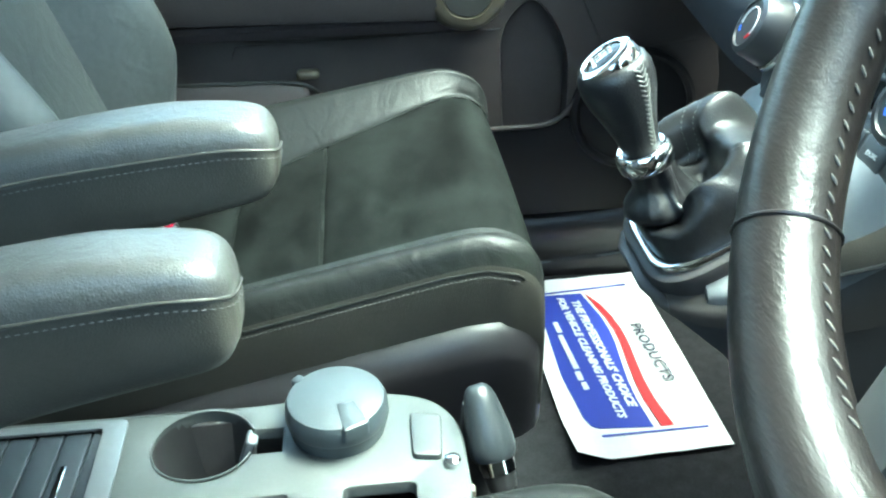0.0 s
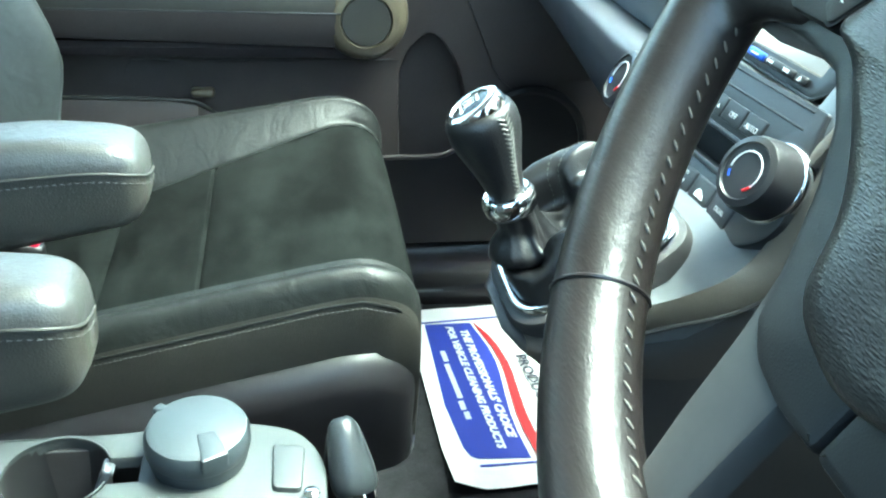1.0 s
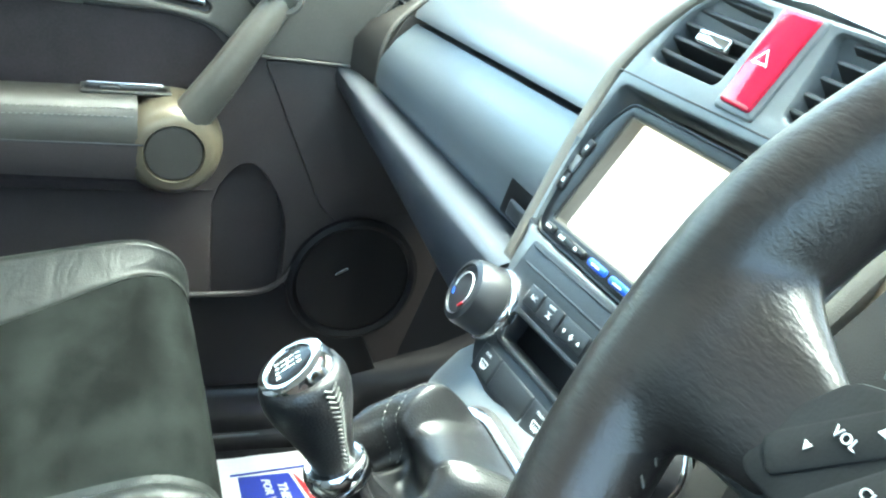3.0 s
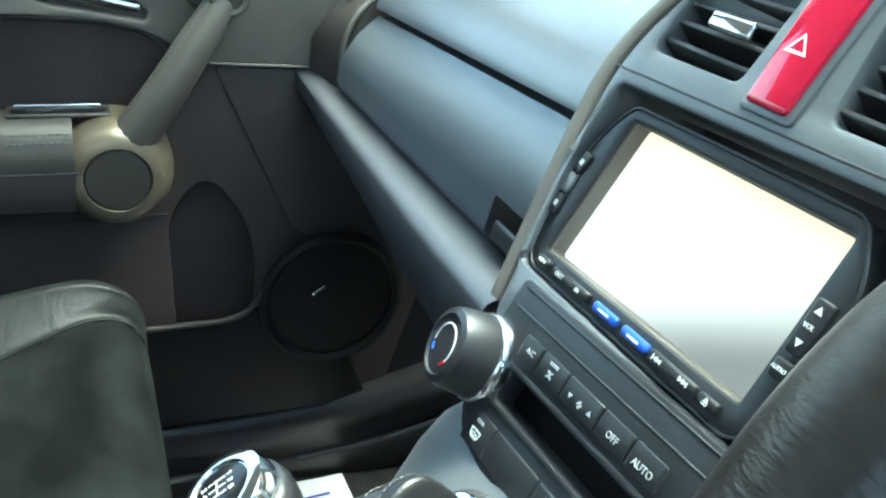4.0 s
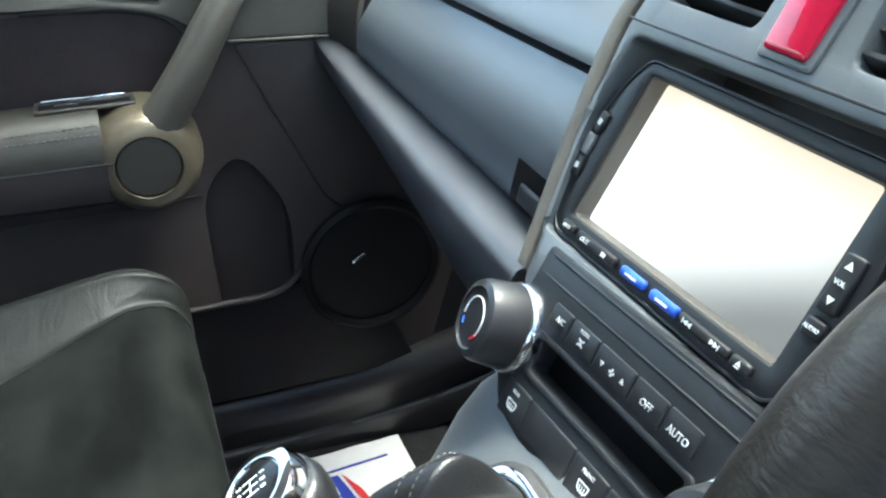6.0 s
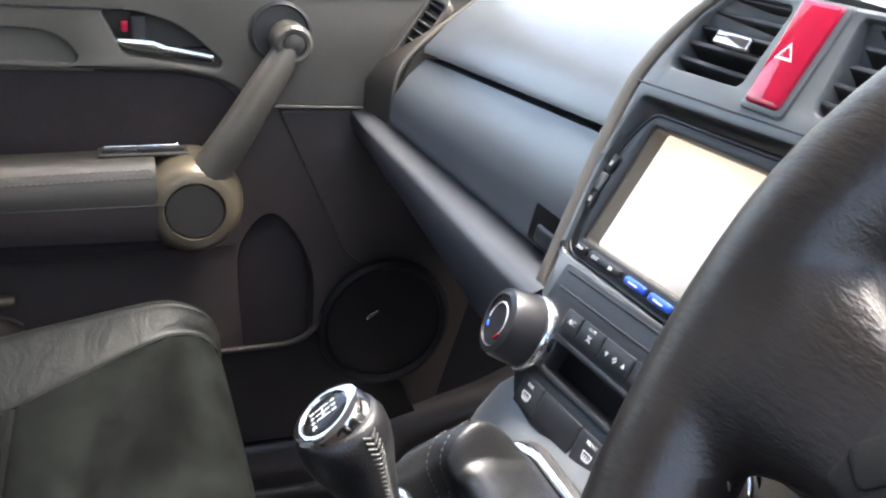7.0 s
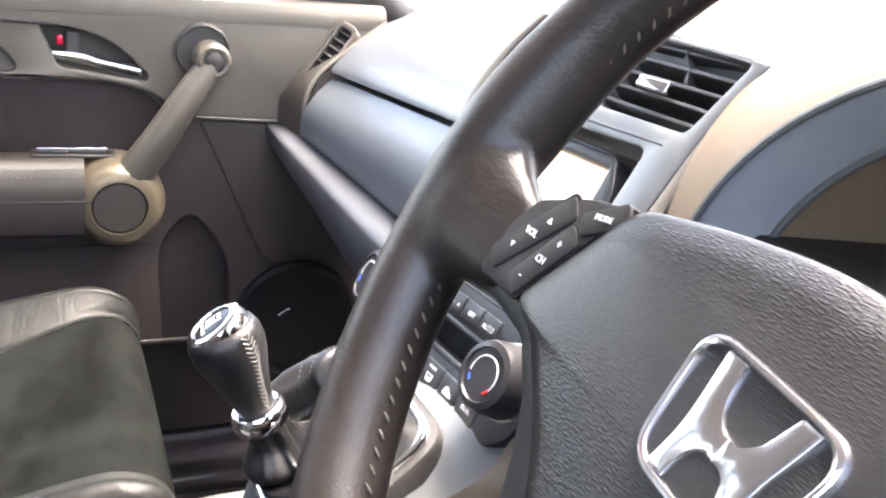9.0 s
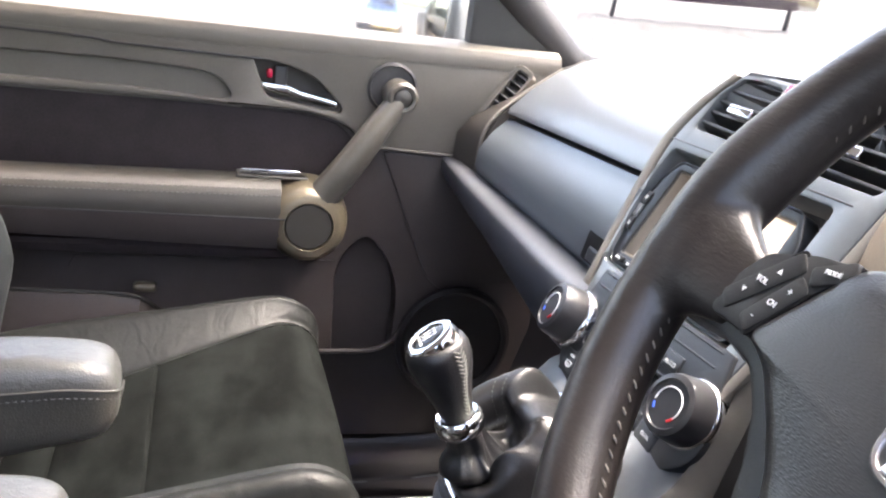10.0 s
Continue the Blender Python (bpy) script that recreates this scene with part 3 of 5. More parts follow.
for i in range(7):
    part("slat", rbox((0.003, 0.022, 0.012), VENT @ Matrix.Translation((-0.036 + 0.0135 * i, 0, 0.002)) @ pose(0, 0, 0, 0, 25, 0), 0.001), BLACK, sv)
part("vent_edge", tube([VENT @ Vector((x, y, 0.011)) for x, y in fillet([(-0.060, -0.017), (0.062, -0.017), (0.062, 0.017), (-0.060, 0.017)], 0.010)], 0.0014, 6, True), TAUPE, sv)

# ---- centre stack ----
ST = axes((0.77, 0.0, 0.625), (0, -1, 0), (0.402, 0, 0.916)) @ Matrix.Translation((-0.014, 0.04, 0)) @ pose(0, 0, 0, 0, 0, 1.5) @ Matrix.Translation((0.014, -0.04, 0))   # local x to the driver, y up the face, z out of it


def on_stack(u, v, w=0.0, turn=0.0):
    return ST @ Matrix.Translation((u, v, w)) @ pose(0, 0, 0, 0, 0, turn)


PLACE = settle((0.762, -0.0105, 0.621), (0.0097, -0.0372, -0.0091), (0.892, 0.949, 0.949), (1.96, 1.75, 2.48), ST)
stack = thing("centre_stack", (0.85, 0.0, 0.45), "grey plastic centre stack with vents and hazard switch", "centre console")
hole_radio = fillet([(-0.133, -0.0185), (0.092, -0.0185), (0.104, 0.121), (-0.137, 0.112), (-0.146, 0.05)], [0.008, 0.008, 0.008, 0.008, 0.03])
vent_l = fillet([(-0.126, 0.1380), (-0.046, 0.1400), (-0.037, 0.199), (-0.096, 0.200), (-0.119, 0.176)], 0.007)
vent_r = fillet([(0.024, 0.1395), (0.132, 0.1415), (0.157, 0.200), (0.020, 0.201)], 0.007)
line_l = [(-0.129, -0.050), (-0.134, -0.012), (-0.142, 0.045), (-0.148, 0.105), (-0.142, 0.140), (-0.126, 0.172), (-0.104, 0.200)]
line_r = [(0.112, -0.050), (0.120, -0.012), (0.132, 0.045), (0.141, 0.095), (0.149, 0.140), (0.160, 0.172), (0.172, 0.202)]
line_l, line_r = [[(p.x, p.y) for p in smooth_path([(u, v, 0) for u, v in ln], 4)] for ln in (line_l, line_r)]
outer = [(-0.124, -0.062)] + line_l + [(-0.06, 0.207), (0.040, 0.207)] + line_r[::-1] + [(0.108, -0.062)]
part("fascia", plate(outer, 0.06, ST, [hole_radio, vent_l, vent_r], 0.003), PANEL, stack)
for s, ln in ((-1, line_l), (1, line_r)):
    rail = [(u + s * (0.0125 + 0.004 * math.sin(math.pi * i / (len(ln) - 1))), v + 0.002 * i / len(ln)) for i, (u, v) in enumerate(ln)]
    inner_e = [(u + s * 0.0012, v) for u, v in ln]
    part("edge_trim", plate(inner_e + rail[::-1], 0.075, on_stack(0, 0, 0.0015), bevel=0.0035), TAUPE, stack, "taupe edge trim")
part("crease", rbox((0.270, 0.0016, 0.002), on_stack(-0.016, 0.1245, -0.0006, 1.6), 0.0004), DARK, stack)
part("hazard_ledge", plate(fillet([(-0.0345, 0.1285), (0.006, 0.1290), (0.0135, 0.206), (-0.0325, 0.206)], 0.004), 0.004, on_stack(0, 0, 0.0024), bevel=0.0018), PANEL, stack)
part("hood", loft([[(p.x, p.y, p.z) for p in (ST @ Vector(q) for q in ((-0.125 + a, 0.185, -0.002), (-0.10 + a, 0.207, -0.004), (-0.012, 0.212, 0.0), (0.076 - a, 0.207, -0.004), (0.10 - a, 0.185, -0.002)))] + [(0.86 + b, -0.09 + a, 0.74), (0.86 + b, 0.12 - a, 0.74)] for a, b in ((0, 0), (0.0, 0.12))]), DASH, stack)
part("back_box", rbox((0.22, 0.32, 0.03), on_stack(-0.012, 0.05, -0.085), 0.004), BLACK, stack)
for x0, x1 in ((-0.122, -0.034), (0.024, 0.142)):
    vb = part("air_vent", rbox((x1 - x0 + 0.03, 0.072, 0.004), on_stack((x0 + x1) / 2 + 0.004, 0.168, -0.045), 0.001), BLACK, stack)
    for i in range(5):
        part("slat", rbox((x1 - x0 + 0.006, 0.0035, 0.026), on_stack((x0 + x1) / 2 + 0.0035 * i, 0.1435 + 0.0125 * i, -0.016) @ pose(0, 0, 0, -22, 0, 0), 0.001), BLACK, vb)
    part("vane_tab", rbox((0.036, 0.010, 0.006), on_stack((x0 + x1) / 2 + (0.006 if x0 < 0 else -0.006), 0.167, 0.001), 0.002), CHROME, vb)
haz = fillet([(-0.0305, 0.1325), (0.0015, 0.1330), (0.0085, 0.204), (-0.0285, 0.204)], 0.004)
hz = part("hazard_switch", plate(haz, 0.02, on_stack(0, 0, 0.0055), bevel=0.0035), RED, stack, "red hazard warning switch")
tri = [(-0.010, 0.007), (0.010, 0.007), (0.0, -0.009)]
part("warning_triangle", plate([(x * 0.8, -y * 0.72) for x, y in tri], 0.0006, on_stack(-0.0155, 0.1685, 0.0056), [[(x * 0.55, -y * 0.48) for x, y in tri][::-1]]), WHITE, hz)

# ---- radio ----
radio = thing("car_radio", (0.79, 0.014, 0.61), "touch-screen radio in a dark grey bezel", "radio")
bez = fillet([(-0.137, -0.006), (-0.128, -0.0165), (0.074, -0.0155), (0.0915, -0.002), (0.0930, 0.078), (0.072, 0.109), (-0.117, 0.104), (-0.131, 0.082), (-0.1405, 0.045), (-0.1415, 0.015)], [0.006, 0.008, 0.006, 0.008, 0.02, 0.008, 0.008, 0.03, 0.03, 0.02])
scr_o = [(-0.1215, -0.0025), (0.0690, 0.0015), (0.0710, 0.0990), (-0.1120, 0.0955)]
scr = fillet(scr_o, 0.003)
part("bezel", plate(bez, 0.02, on_stack(0, 0, -0.006), [scr], 0.0025), CLIMATE, radio)
part("bezel_edge", tube([on_stack(0, 0, 0) @ Vector((x, y, -0.0062)) for x, y in bez], 0.0012, 6, True), CLIMATE, radio)
# reveal coloured taupe, not bezel grey, for the light falling into it
part("screen_frame", plate(fillet([(x * 1.025, (y - 0.048) * 1.03 + 0.048) for x, y in scr_o], 0.003), 0.020, on_stack(0, 0, -0.0085), [fillet([(x * 0.985, (y - 0.048) * 0.985 + 0.048) for x, y in scr_o], 0.003)], 0.0008), TAUPE, radio, "screen reveal coloured taupe for the light on it")
part("screen", rbox((0.196, 0.104, 0.003), on_stack(-0.0255, 0.0480, -0.0225), 0.0005), SCREEN, radio, "glossy touch screen with painted white glare")
for u, ln, h, mat, label in ((-0.1135, 0.015, 0.0068, BLACK, ""), (-0.0805, 0.043, 0.0068, BLACK, ""), (-0.0402, 0.0245, 0.0066, BLUELIT, "blue key"), (-0.0095, 0.0255, 0.0066, BLUELIT, "blue key"), (0.0255, 0.042, 0.0068, BLACK, ""), (0.0560, 0.0155, 0.0068, BLACK, "")):
    part("key", rbox((ln, h, 0.005), on_stack(u, -0.0084 + 0.018 * (u + 0.09) / 1.5, -0.0042, 0.7), 0.0028), mat, radio, label)
for v, du, turn in ((0.0264, 0.0, 4), (0.0415, -0.0002, -3), (0.0570, 0.0022, -12)):
    side_key = part("key", rbox((0.0080, 0.0140, 0.003), on_stack(-0.1345 + du, v, -0.0048, turn), 0.001), BLACK if du != -0.0002 else SILVER, radio)
    if du != -0.0002:
        part("key_mark", rbox((0.0034, 0.0040, 0.0004), on_stack(-0.1345 + du, v, -0.0032, turn), 0.0), KEYPRINT, side_key)
part("key", rbox((0.0120, 0.030, 0.005), on_stack(0.0808, 0.0525, -0.0042), 0.002), BLACK, radio)
part("key", rbox((0.0120, 0.0105, 0.005), on_stack(0.0803, 0.0290, -0.0042), 0.002), BLACK, radio)
for text, size, u, v in (("VOL", 0.0036, 0.0808, 0.0530), ("AUDIO", 0.0031, 0.0803, 0.0290), ("INFO", 0.0034, -0.1130, -0.0087), ("OUT", 0.0042, -0.0909, -0.0086), ("IN", 0.0042, -0.0697, -0.0083)):
    part("word", writing(text, size, on_stack(u, v, -0.0012, 1)), WHITE, radio)
for u in (-0.0402, -0.0095):
    part("word_bar", rbox((0.011, 0.0014, 0.0004), on_stack(u, -0.0078, -0.0015, 1), 0.0), WHITE, radio)


def mark(pts, m, k=1.0):
    return plate([(x * k, y * k) for x, y in pts], 0.0004, m)


up3, dn3 = [(-0.003, -0.002), (0.003, -0.002), (0, 0.003)], [(-0.003, 0.002), (0, -0.003), (0.003, 0.002)]
lf3, rt3 = [(-0.003, 0), (0.002, -0.0025), (0.002, 0.0025)], [(-0.002, -0.0025), (0.003, 0), (-0.002, 0.0025)]
for shape, u, v, k in ((up3, 0.0808, 0.0615, 0.8), (dn3, 0.0808, 0.0442, 0.8), (lf3, 0.0128, -0.0071, 0.65), (lf3, 0.0160, -0.0071, 0.65), (rt3, 0.0345, -0.0067, 0.65), (rt3, 0.0377, -0.0067, 0.65), (up3, 0.0558, -0.0060, 0.6)):
    part("arrow", mark(shape, on_stack(u, v, -0.0013), k), WHITE, radio)
for u, v, ln, h in ((0.0103, -0.0071, 0.0007, 0.0032), (0.0402, -0.0067, 0.0007, 0.0032), (0.0558, -0.0082, 0.0036, 0.0007)):
    part("arrow_bar", rbox((ln, h, 0.0004), on_stack(u, v, -0.0013), 0.0), WHITE, radio)

# ---- climate panel ----


def on_clim(u, v, w=0.0, turn=0.0):
    return ST @ Matrix.Translation((-0.014, 0.04, 0)) @ pose(0, 0, 0, 0, 0, 1.9) @ Matrix.Translation((u + 0.020, v - 0.038, w)) @ pose(0, 0, 0, 0, 0, turn)


clim = thing("climate_panel", (0.73, 0.0, 0.50), "dark grey climate control panel with two dials", "control panel")
# dark panel carried up over the lower fascia to colour in its shade
pan = fillet([(-0.121, -0.0215), (0.104, -0.0215), (0.113, -0.06), (0.128, -0.085), (0.126, -0.112), (0.10, -0.135), (0.02, -0.137), (-0.06, -0.137), (-0.102, -0.130), (-0.118, -0.112), (-0.136, -0.085), (-0.126, -0.06)], [0.003, 0.003, 0.01, 0.02, 0.02, 0.03, 0.02, 0.02, 0.03, 0.02, 0.02, 0.01])
disp = fillet([(-0.086, -0.095), (0.056, -0.095), (0.060, -0.073), (-0.090, -0.073)], 0.004)
part("panel", plate(pan, 0.02, on_clim(0, 0, 0.003), [disp], 0.003), CLIMATE, clim)
part("display", rbox((0.156, 0.035, 0.004), on_clim(-0.015, -0.084, -0.0135), 0.001), DISPLAY, clim, "dark switched-off display")
part("display_edge", plate(fillet([(-0.091, -0.100), (0.061, -0.100), (0.065, -0.0685), (-0.095, -0.0685)], 0.005), 0.006, on_clim(0, 0, 0.0042), [disp], 0.0012), CLIMATE, clim)
for v in (-0.0255, -0.0390):
    part("ridge", rbox((0.205, 0.0022, 0.003), on_clim(-0.012, v, 0.0020), 0.0010), CLIMATE, clim)
for u, w in ((-0.0793, 0.0214), (-0.0533, 0.0286), (-0.0201, 0.0360), (0.0134, 0.0290), (0.0425, 0.0270)):
    part("button", plate(fillet([(-w / 2, -0.0080), (w / 2, -0.0080), (w / 2, 0.0085), (-w / 2, 0.0085)], 0.0022), 0.006, on_clim(u, -0.0560, 0.0045), bevel=0.0012), CLIMATE, clim)
for u, w in ((-0.085, 0.030), (-0.043, 0.052), (0.001, 0.034), (0.034, 0.030), (0.066, 0.030)):
    part("button", rbox((w, 0.024, 0.006), on_clim(u, -0.1185, 0.0012), 0.002), CLIMATE, clim)
for text, size, u, v, w in (("A/C", 0.0054, -0.0780, -0.0553, 0.0049), ("MODE", 0.0032, -0.0533, -0.0508, 0.0049), ("OFF", 0.0062, 0.0140, -0.0572, 0.0049), ("AUTO", 0.0062, 0.0422, -0.0577, 0.0049),
                            ("REAR", 0.0034, -0.086, -0.112, 0.0044), ("FRONT", 0.0038, 0.001, -0.112, 0.0044), ("DUAL", 0.0052, 0.066, -0.119, 0.0044)):
    part("word", writing(text, size, on_clim(u, v, w)), KEYPRINT, clim)
for shape, u in ((dn3, -0.0300), (up3, -0.0098)):
    part("arrow", mark(shape, on_clim(u, -0.0570, 0.0049), 0.62), KEYPRINT, clim)
for u in (-0.086, 0.001):
    frame_o = [(-0.0045, -0.003), (0.0045, -0.003), (0.006, 0.003), (-0.006, 0.003)]
    part("window_icon", merge(plate(fillet(frame_o, 0.0015), 0.0004, on_clim(u, -0.1205, 0.0044), [fillet([(x * 0.78, y * 0.7) for x, y in frame_o], 0.001)]),
                              *[rbox((0.0006, 0.0045, 0.0004), on_clim(u + d, -0.1220, 0.0044), 0) for d in (-0.0022, 0, 0.0022)]), WHITE, clim)
part("car_icon", plate(fillet([(-0.007, -0.003), (0.007, -0.003), (0.0055, 0.0004), (0.0024, 0.0008), (0.0, 0.0035), (-0.004, 0.0035), (-0.0062, 0.0008)], 0.0008), 0.0004, on_clim(0.034, -0.119, 0.0044)), WHITE, clim)
part("fan_icon", merge(*[plate(fillet([(-0.0002, 0.0003), (0.0010, 0.0012), (0.0006, 0.0024), (-0.0008, 0.0022)], 0.0003), 0.0004, on_clim(-0.0198, -0.0572, 0.0049, a)) for a in (0, 90, 180, 270)]), KEYPRINT, clim)
part("mode_icon", merge(*[rbox((0.0010, 0.0024, 0.0004), on_clim(-0.0533, -0.0570, 0.0048, a) @ Matrix.Translation((0, 0.0022, 0)), 0.0) for a in (50, 130, 230, 310)], rbox((0.0012, 0.0038, 0.0004), on_clim(-0.0533, -0.0570, 0.0048), 0.0)), KEYPRINT, clim)


def dial(u, v, lean):
    m = on_clim(u - 0.006, v - 0.002, -0.006) @ pose(0, 0, 0, 0, lean, 0) @ Matrix.Scale(1.13, 4)
    k = part("dial", revolve([(0.0285, -0.01), (0.0285, 0.0020), (0.0275, 0.0035), (0.026, 0.0035)], m), DIALBLACK, clim, "round temperature dial")
    part("chrome_band", revolve([(0.0272, 0.002), (0.0277, 0.006), (0.0270, 0.0105), (0.0255, 0.0125), (0.024, 0.0130)], m, 48), CHROME, k)
    part("grip", revolve([(0.0255, 0.012), (0.0254, 0.014), (0.0240, 0.030), (0.0225, 0.0345), (0.0185, 0.0360), (0.0175, 0.0345)], m, 48), DIALBLACK, k)
    part("face", revolve([(0.0178, 0.02), (0.0178, 0.0345), (0.0, 0.0350)], m), DIALBLACK, k)
    arc = [(0.0125 * math.cos(radians(a)), 0.0125 * math.sin(radians(a)), 0.0352) for a in range(-30, 200, 10)]
    part("scale_arc", tube([m @ Vector(p) for p in arc], 0.0006, 6), WHITE, k)
    part("cold_mark", tube([m @ Vector((0.0125 * math.cos(radians(a)), 0.0125 * math.sin(radians(a)), 0.0352)) for a in (200, 210, 220)], 0.0009, 6), BLUELIT, k)
    part("hot_mark", tube([m @ Vector((0.0125 * math.cos(radians(a)), 0.0125 * math.sin(radians(a)), 0.0352)) for a in (-30, -42, -54)], 0.0011, 6), REDLIGHT, k)


dial(-0.112, -0.080, -8)
dial(0.102, -0.078, 8)

# ---- gear lever console ----
PLACE = settle((0.578, -0.0283, 0.5003), (0.0131, -0.0427, 0.0044), (0.865,) * 3, (-0.53, -1.37, -0.18))
pod = thing("gear_console", (0.68, -0.02, 0.05), "silver and black console pod below the dashboard", "centre console")
YC = -0.016


def arch(x, zt, hw, zb, yc=YC, sq=3.2, n=28):
    """A section across the car: flat-topped arch of half width hw from zb up to zt."""
    out = []
    for i in range(n + 1):
        a = math.pi * i / n
        c, s = math.cos(a), math.sin(a)
        out.append((x, yc - hw * math.copysign(abs(c) ** (2 / sq), c), zb + (zt - zb) * abs(s) ** (2 / sq)))
    return out


part("silver_body", loft([arch(0.80, 0.540, 0.148, 0.475, 0.006), arch(0.735, 0.506, 0.147, 0.458, 0.006), arch(0.715, 0.482, 0.144, 0.446, 0.005), arch(0.70, 0.466, 0.138, 0.435, 0.002), arch(0.67, 0.453, 0.120, 0.425, -0.006), arch(0.64, 0.440, 0.102, 0.414, -0.014), arch(0.615, 0.428, 0.084, 0.405)]), SILVER, pod, "silver-grey painted surround")
part("lower_body", loft([arch(1.0, 0.46, 0.138, -0.19, -0.006, 5), arch(0.86, 0.47, 0.137, -0.16, -0.006, 5), arch(0.80, 0.475, 0.135, 0.06, -0.006, 5), arch(0.74, 0.46, 0.131, 0.18, -0.007, 4.5), arch(0.70, 0.45, 0.121, 0.245, -0.010, 4), arch(0.66, 0.432, 0.104, 0.325, -0.014, 4), arch(0.63, 0.418, 0.092, 0.362, -0.016, 3.4), arch(0.60, 0.408, 0.078, 0.386, -0.016, 3), arch(0.585, 0.403, 0.062, 0.393, -0.016, 2.6), arch(0.575, 0.400, 0.035, 0.396, -0.016, 2.2)]), DARK, pod, "black lower console")
part("side_band", loft([arch(0.80, 0.512, 0.153, 0.42, 0.006), arch(0.735, 0.486, 0.152, 0.405, 0.006), arch(0.70, 0.456, 0.143, 0.398, 0.002), arch(0.67, 0.443, 0.125, 0.395, -0.006), arch(0.64, 0.430, 0.107, 0.393, -0.014), arch(0.61, 0.416, 0.088, 0.39), arch(0.59, 0.406, 0.068, 0.39)]), KNEE, pod, "taupe lower edge")
# taupe band that sweeps from under the silver surround up the driver's side of the stack
POD_PLACE, PLACE = PLACE, Matrix()
inner_b = smooth_path([(0.640, -0.156, 0.460), (0.660, -0.165, 0.478), (0.682, -0.169, 0.487), (0.712, -0.167, 0.497), (0.731, -0.162, 0.507), (0.745, -0.159, 0.525), (0.761, -0.160, 0.557), (0.772, -0.152, 0.579), (0.782, -0.145, 0.602)], 4)
outer_b = smooth_path([(0.640, -0.160, 0.448), (0.660, -0.168, 0.460), (0.683, -0.171, 0.468), (0.722, -0.174, 0.478), (0.751, -0.180, 0.500), (0.764, -0.185, 0.521), (0.773, -0.184, 0.549), (0.780, -0.176, 0.577), (0.790, -0.166, 0.604)], 4)
band_rows = []
for p, q in zip(inner_b, outer_b):
    face = [p.lerp(q, k) + Vector((-0.0016, -0.0008, 0.0004)) * math.sin(math.pi * k) for k in (0.0, 0.15, 0.5, 0.85, 1.0)]
    band_rows.append([tuple(v) for v in face] + [tuple(q + Vector((0.035, 0.008, 0.0))), tuple(p + Vector((0.035, 0.008, 0.0)))])
part("trim_band", loft(band_rows), ARMTAUPE, pod, "taupe trim band")
part("band_groove", tube([q + Vector((0.0, -0.0008, -0.001)) for q in outer_b], 0.0016, 6), BLACK, pod)
PLACE = POD_PLACE
GATE = axes((0.643, YC, 0.4525), (0, -1, 0), (0.848, 0, 0.53))   # local x to the driver, y forwards up the slope


def on_gate(p):
    return GATE @ Vector(p)


gate_out = fillet([(-0.066, -0.070), (0.066, -0.070), (0.074, 0.03), (0.064, 0.086), (-0.064, 0.086), (-0.074, 0.03)], [0.045, 0.045, 0.03, 0.03, 0.03, 0.03], 8)
gate_in = [(x * 0.88, (y - 0.006) * 0.90 + 0.006) for x, y in gate_out]
part("gate_collar", plate(fillet([(-0.074, -0.078), (0.074, -0.078), (0.082, 0.03), (0.070, 0.092), (-0.070, 0.092), (-0.082, 0.03)], [0.05, 0.05, 0.03, 0.03, 0.03, 0.03], 8), 0.03, GATE, bevel=0.006), DARK, pod)
part("chrome_surround", plate(gate_out, 0.008, GATE @ Matrix.Translation((0, 0, 0.006)), [gate_in], 0.003), CHROME, pod, "chrome gear gate surround")

lever_t = thing("gear_lever", (0.60, YC, 0.45), "leather gear lever with chrome collar and boot", "gear lever")
base = Vector((0.598, -0.019, 0.470))
topk = Vector((0.546, -0.014, 0.602))
collar_p = Vector((0.581, -0.018, 0.505))
# boot: folds from the gate up to the collar
axis_d = (topk - base).normalized()


def ease(a, b, x):
    x = max(0.0, min(1.0, (x - a) / (b - a)))
    return x * x * (3 - 2 * x)


GATE_UP = (GATE.to_3x3() @ Vector((0, 0, 1))).normalized()
rim_c = collar_p - axis_d * 0.008
FOOT = rim_c - axis_d * ((rim_c - GATE.translation).dot(GATE_UP) / axis_d.dot(GATE_UP))   # the lever's line on the gate


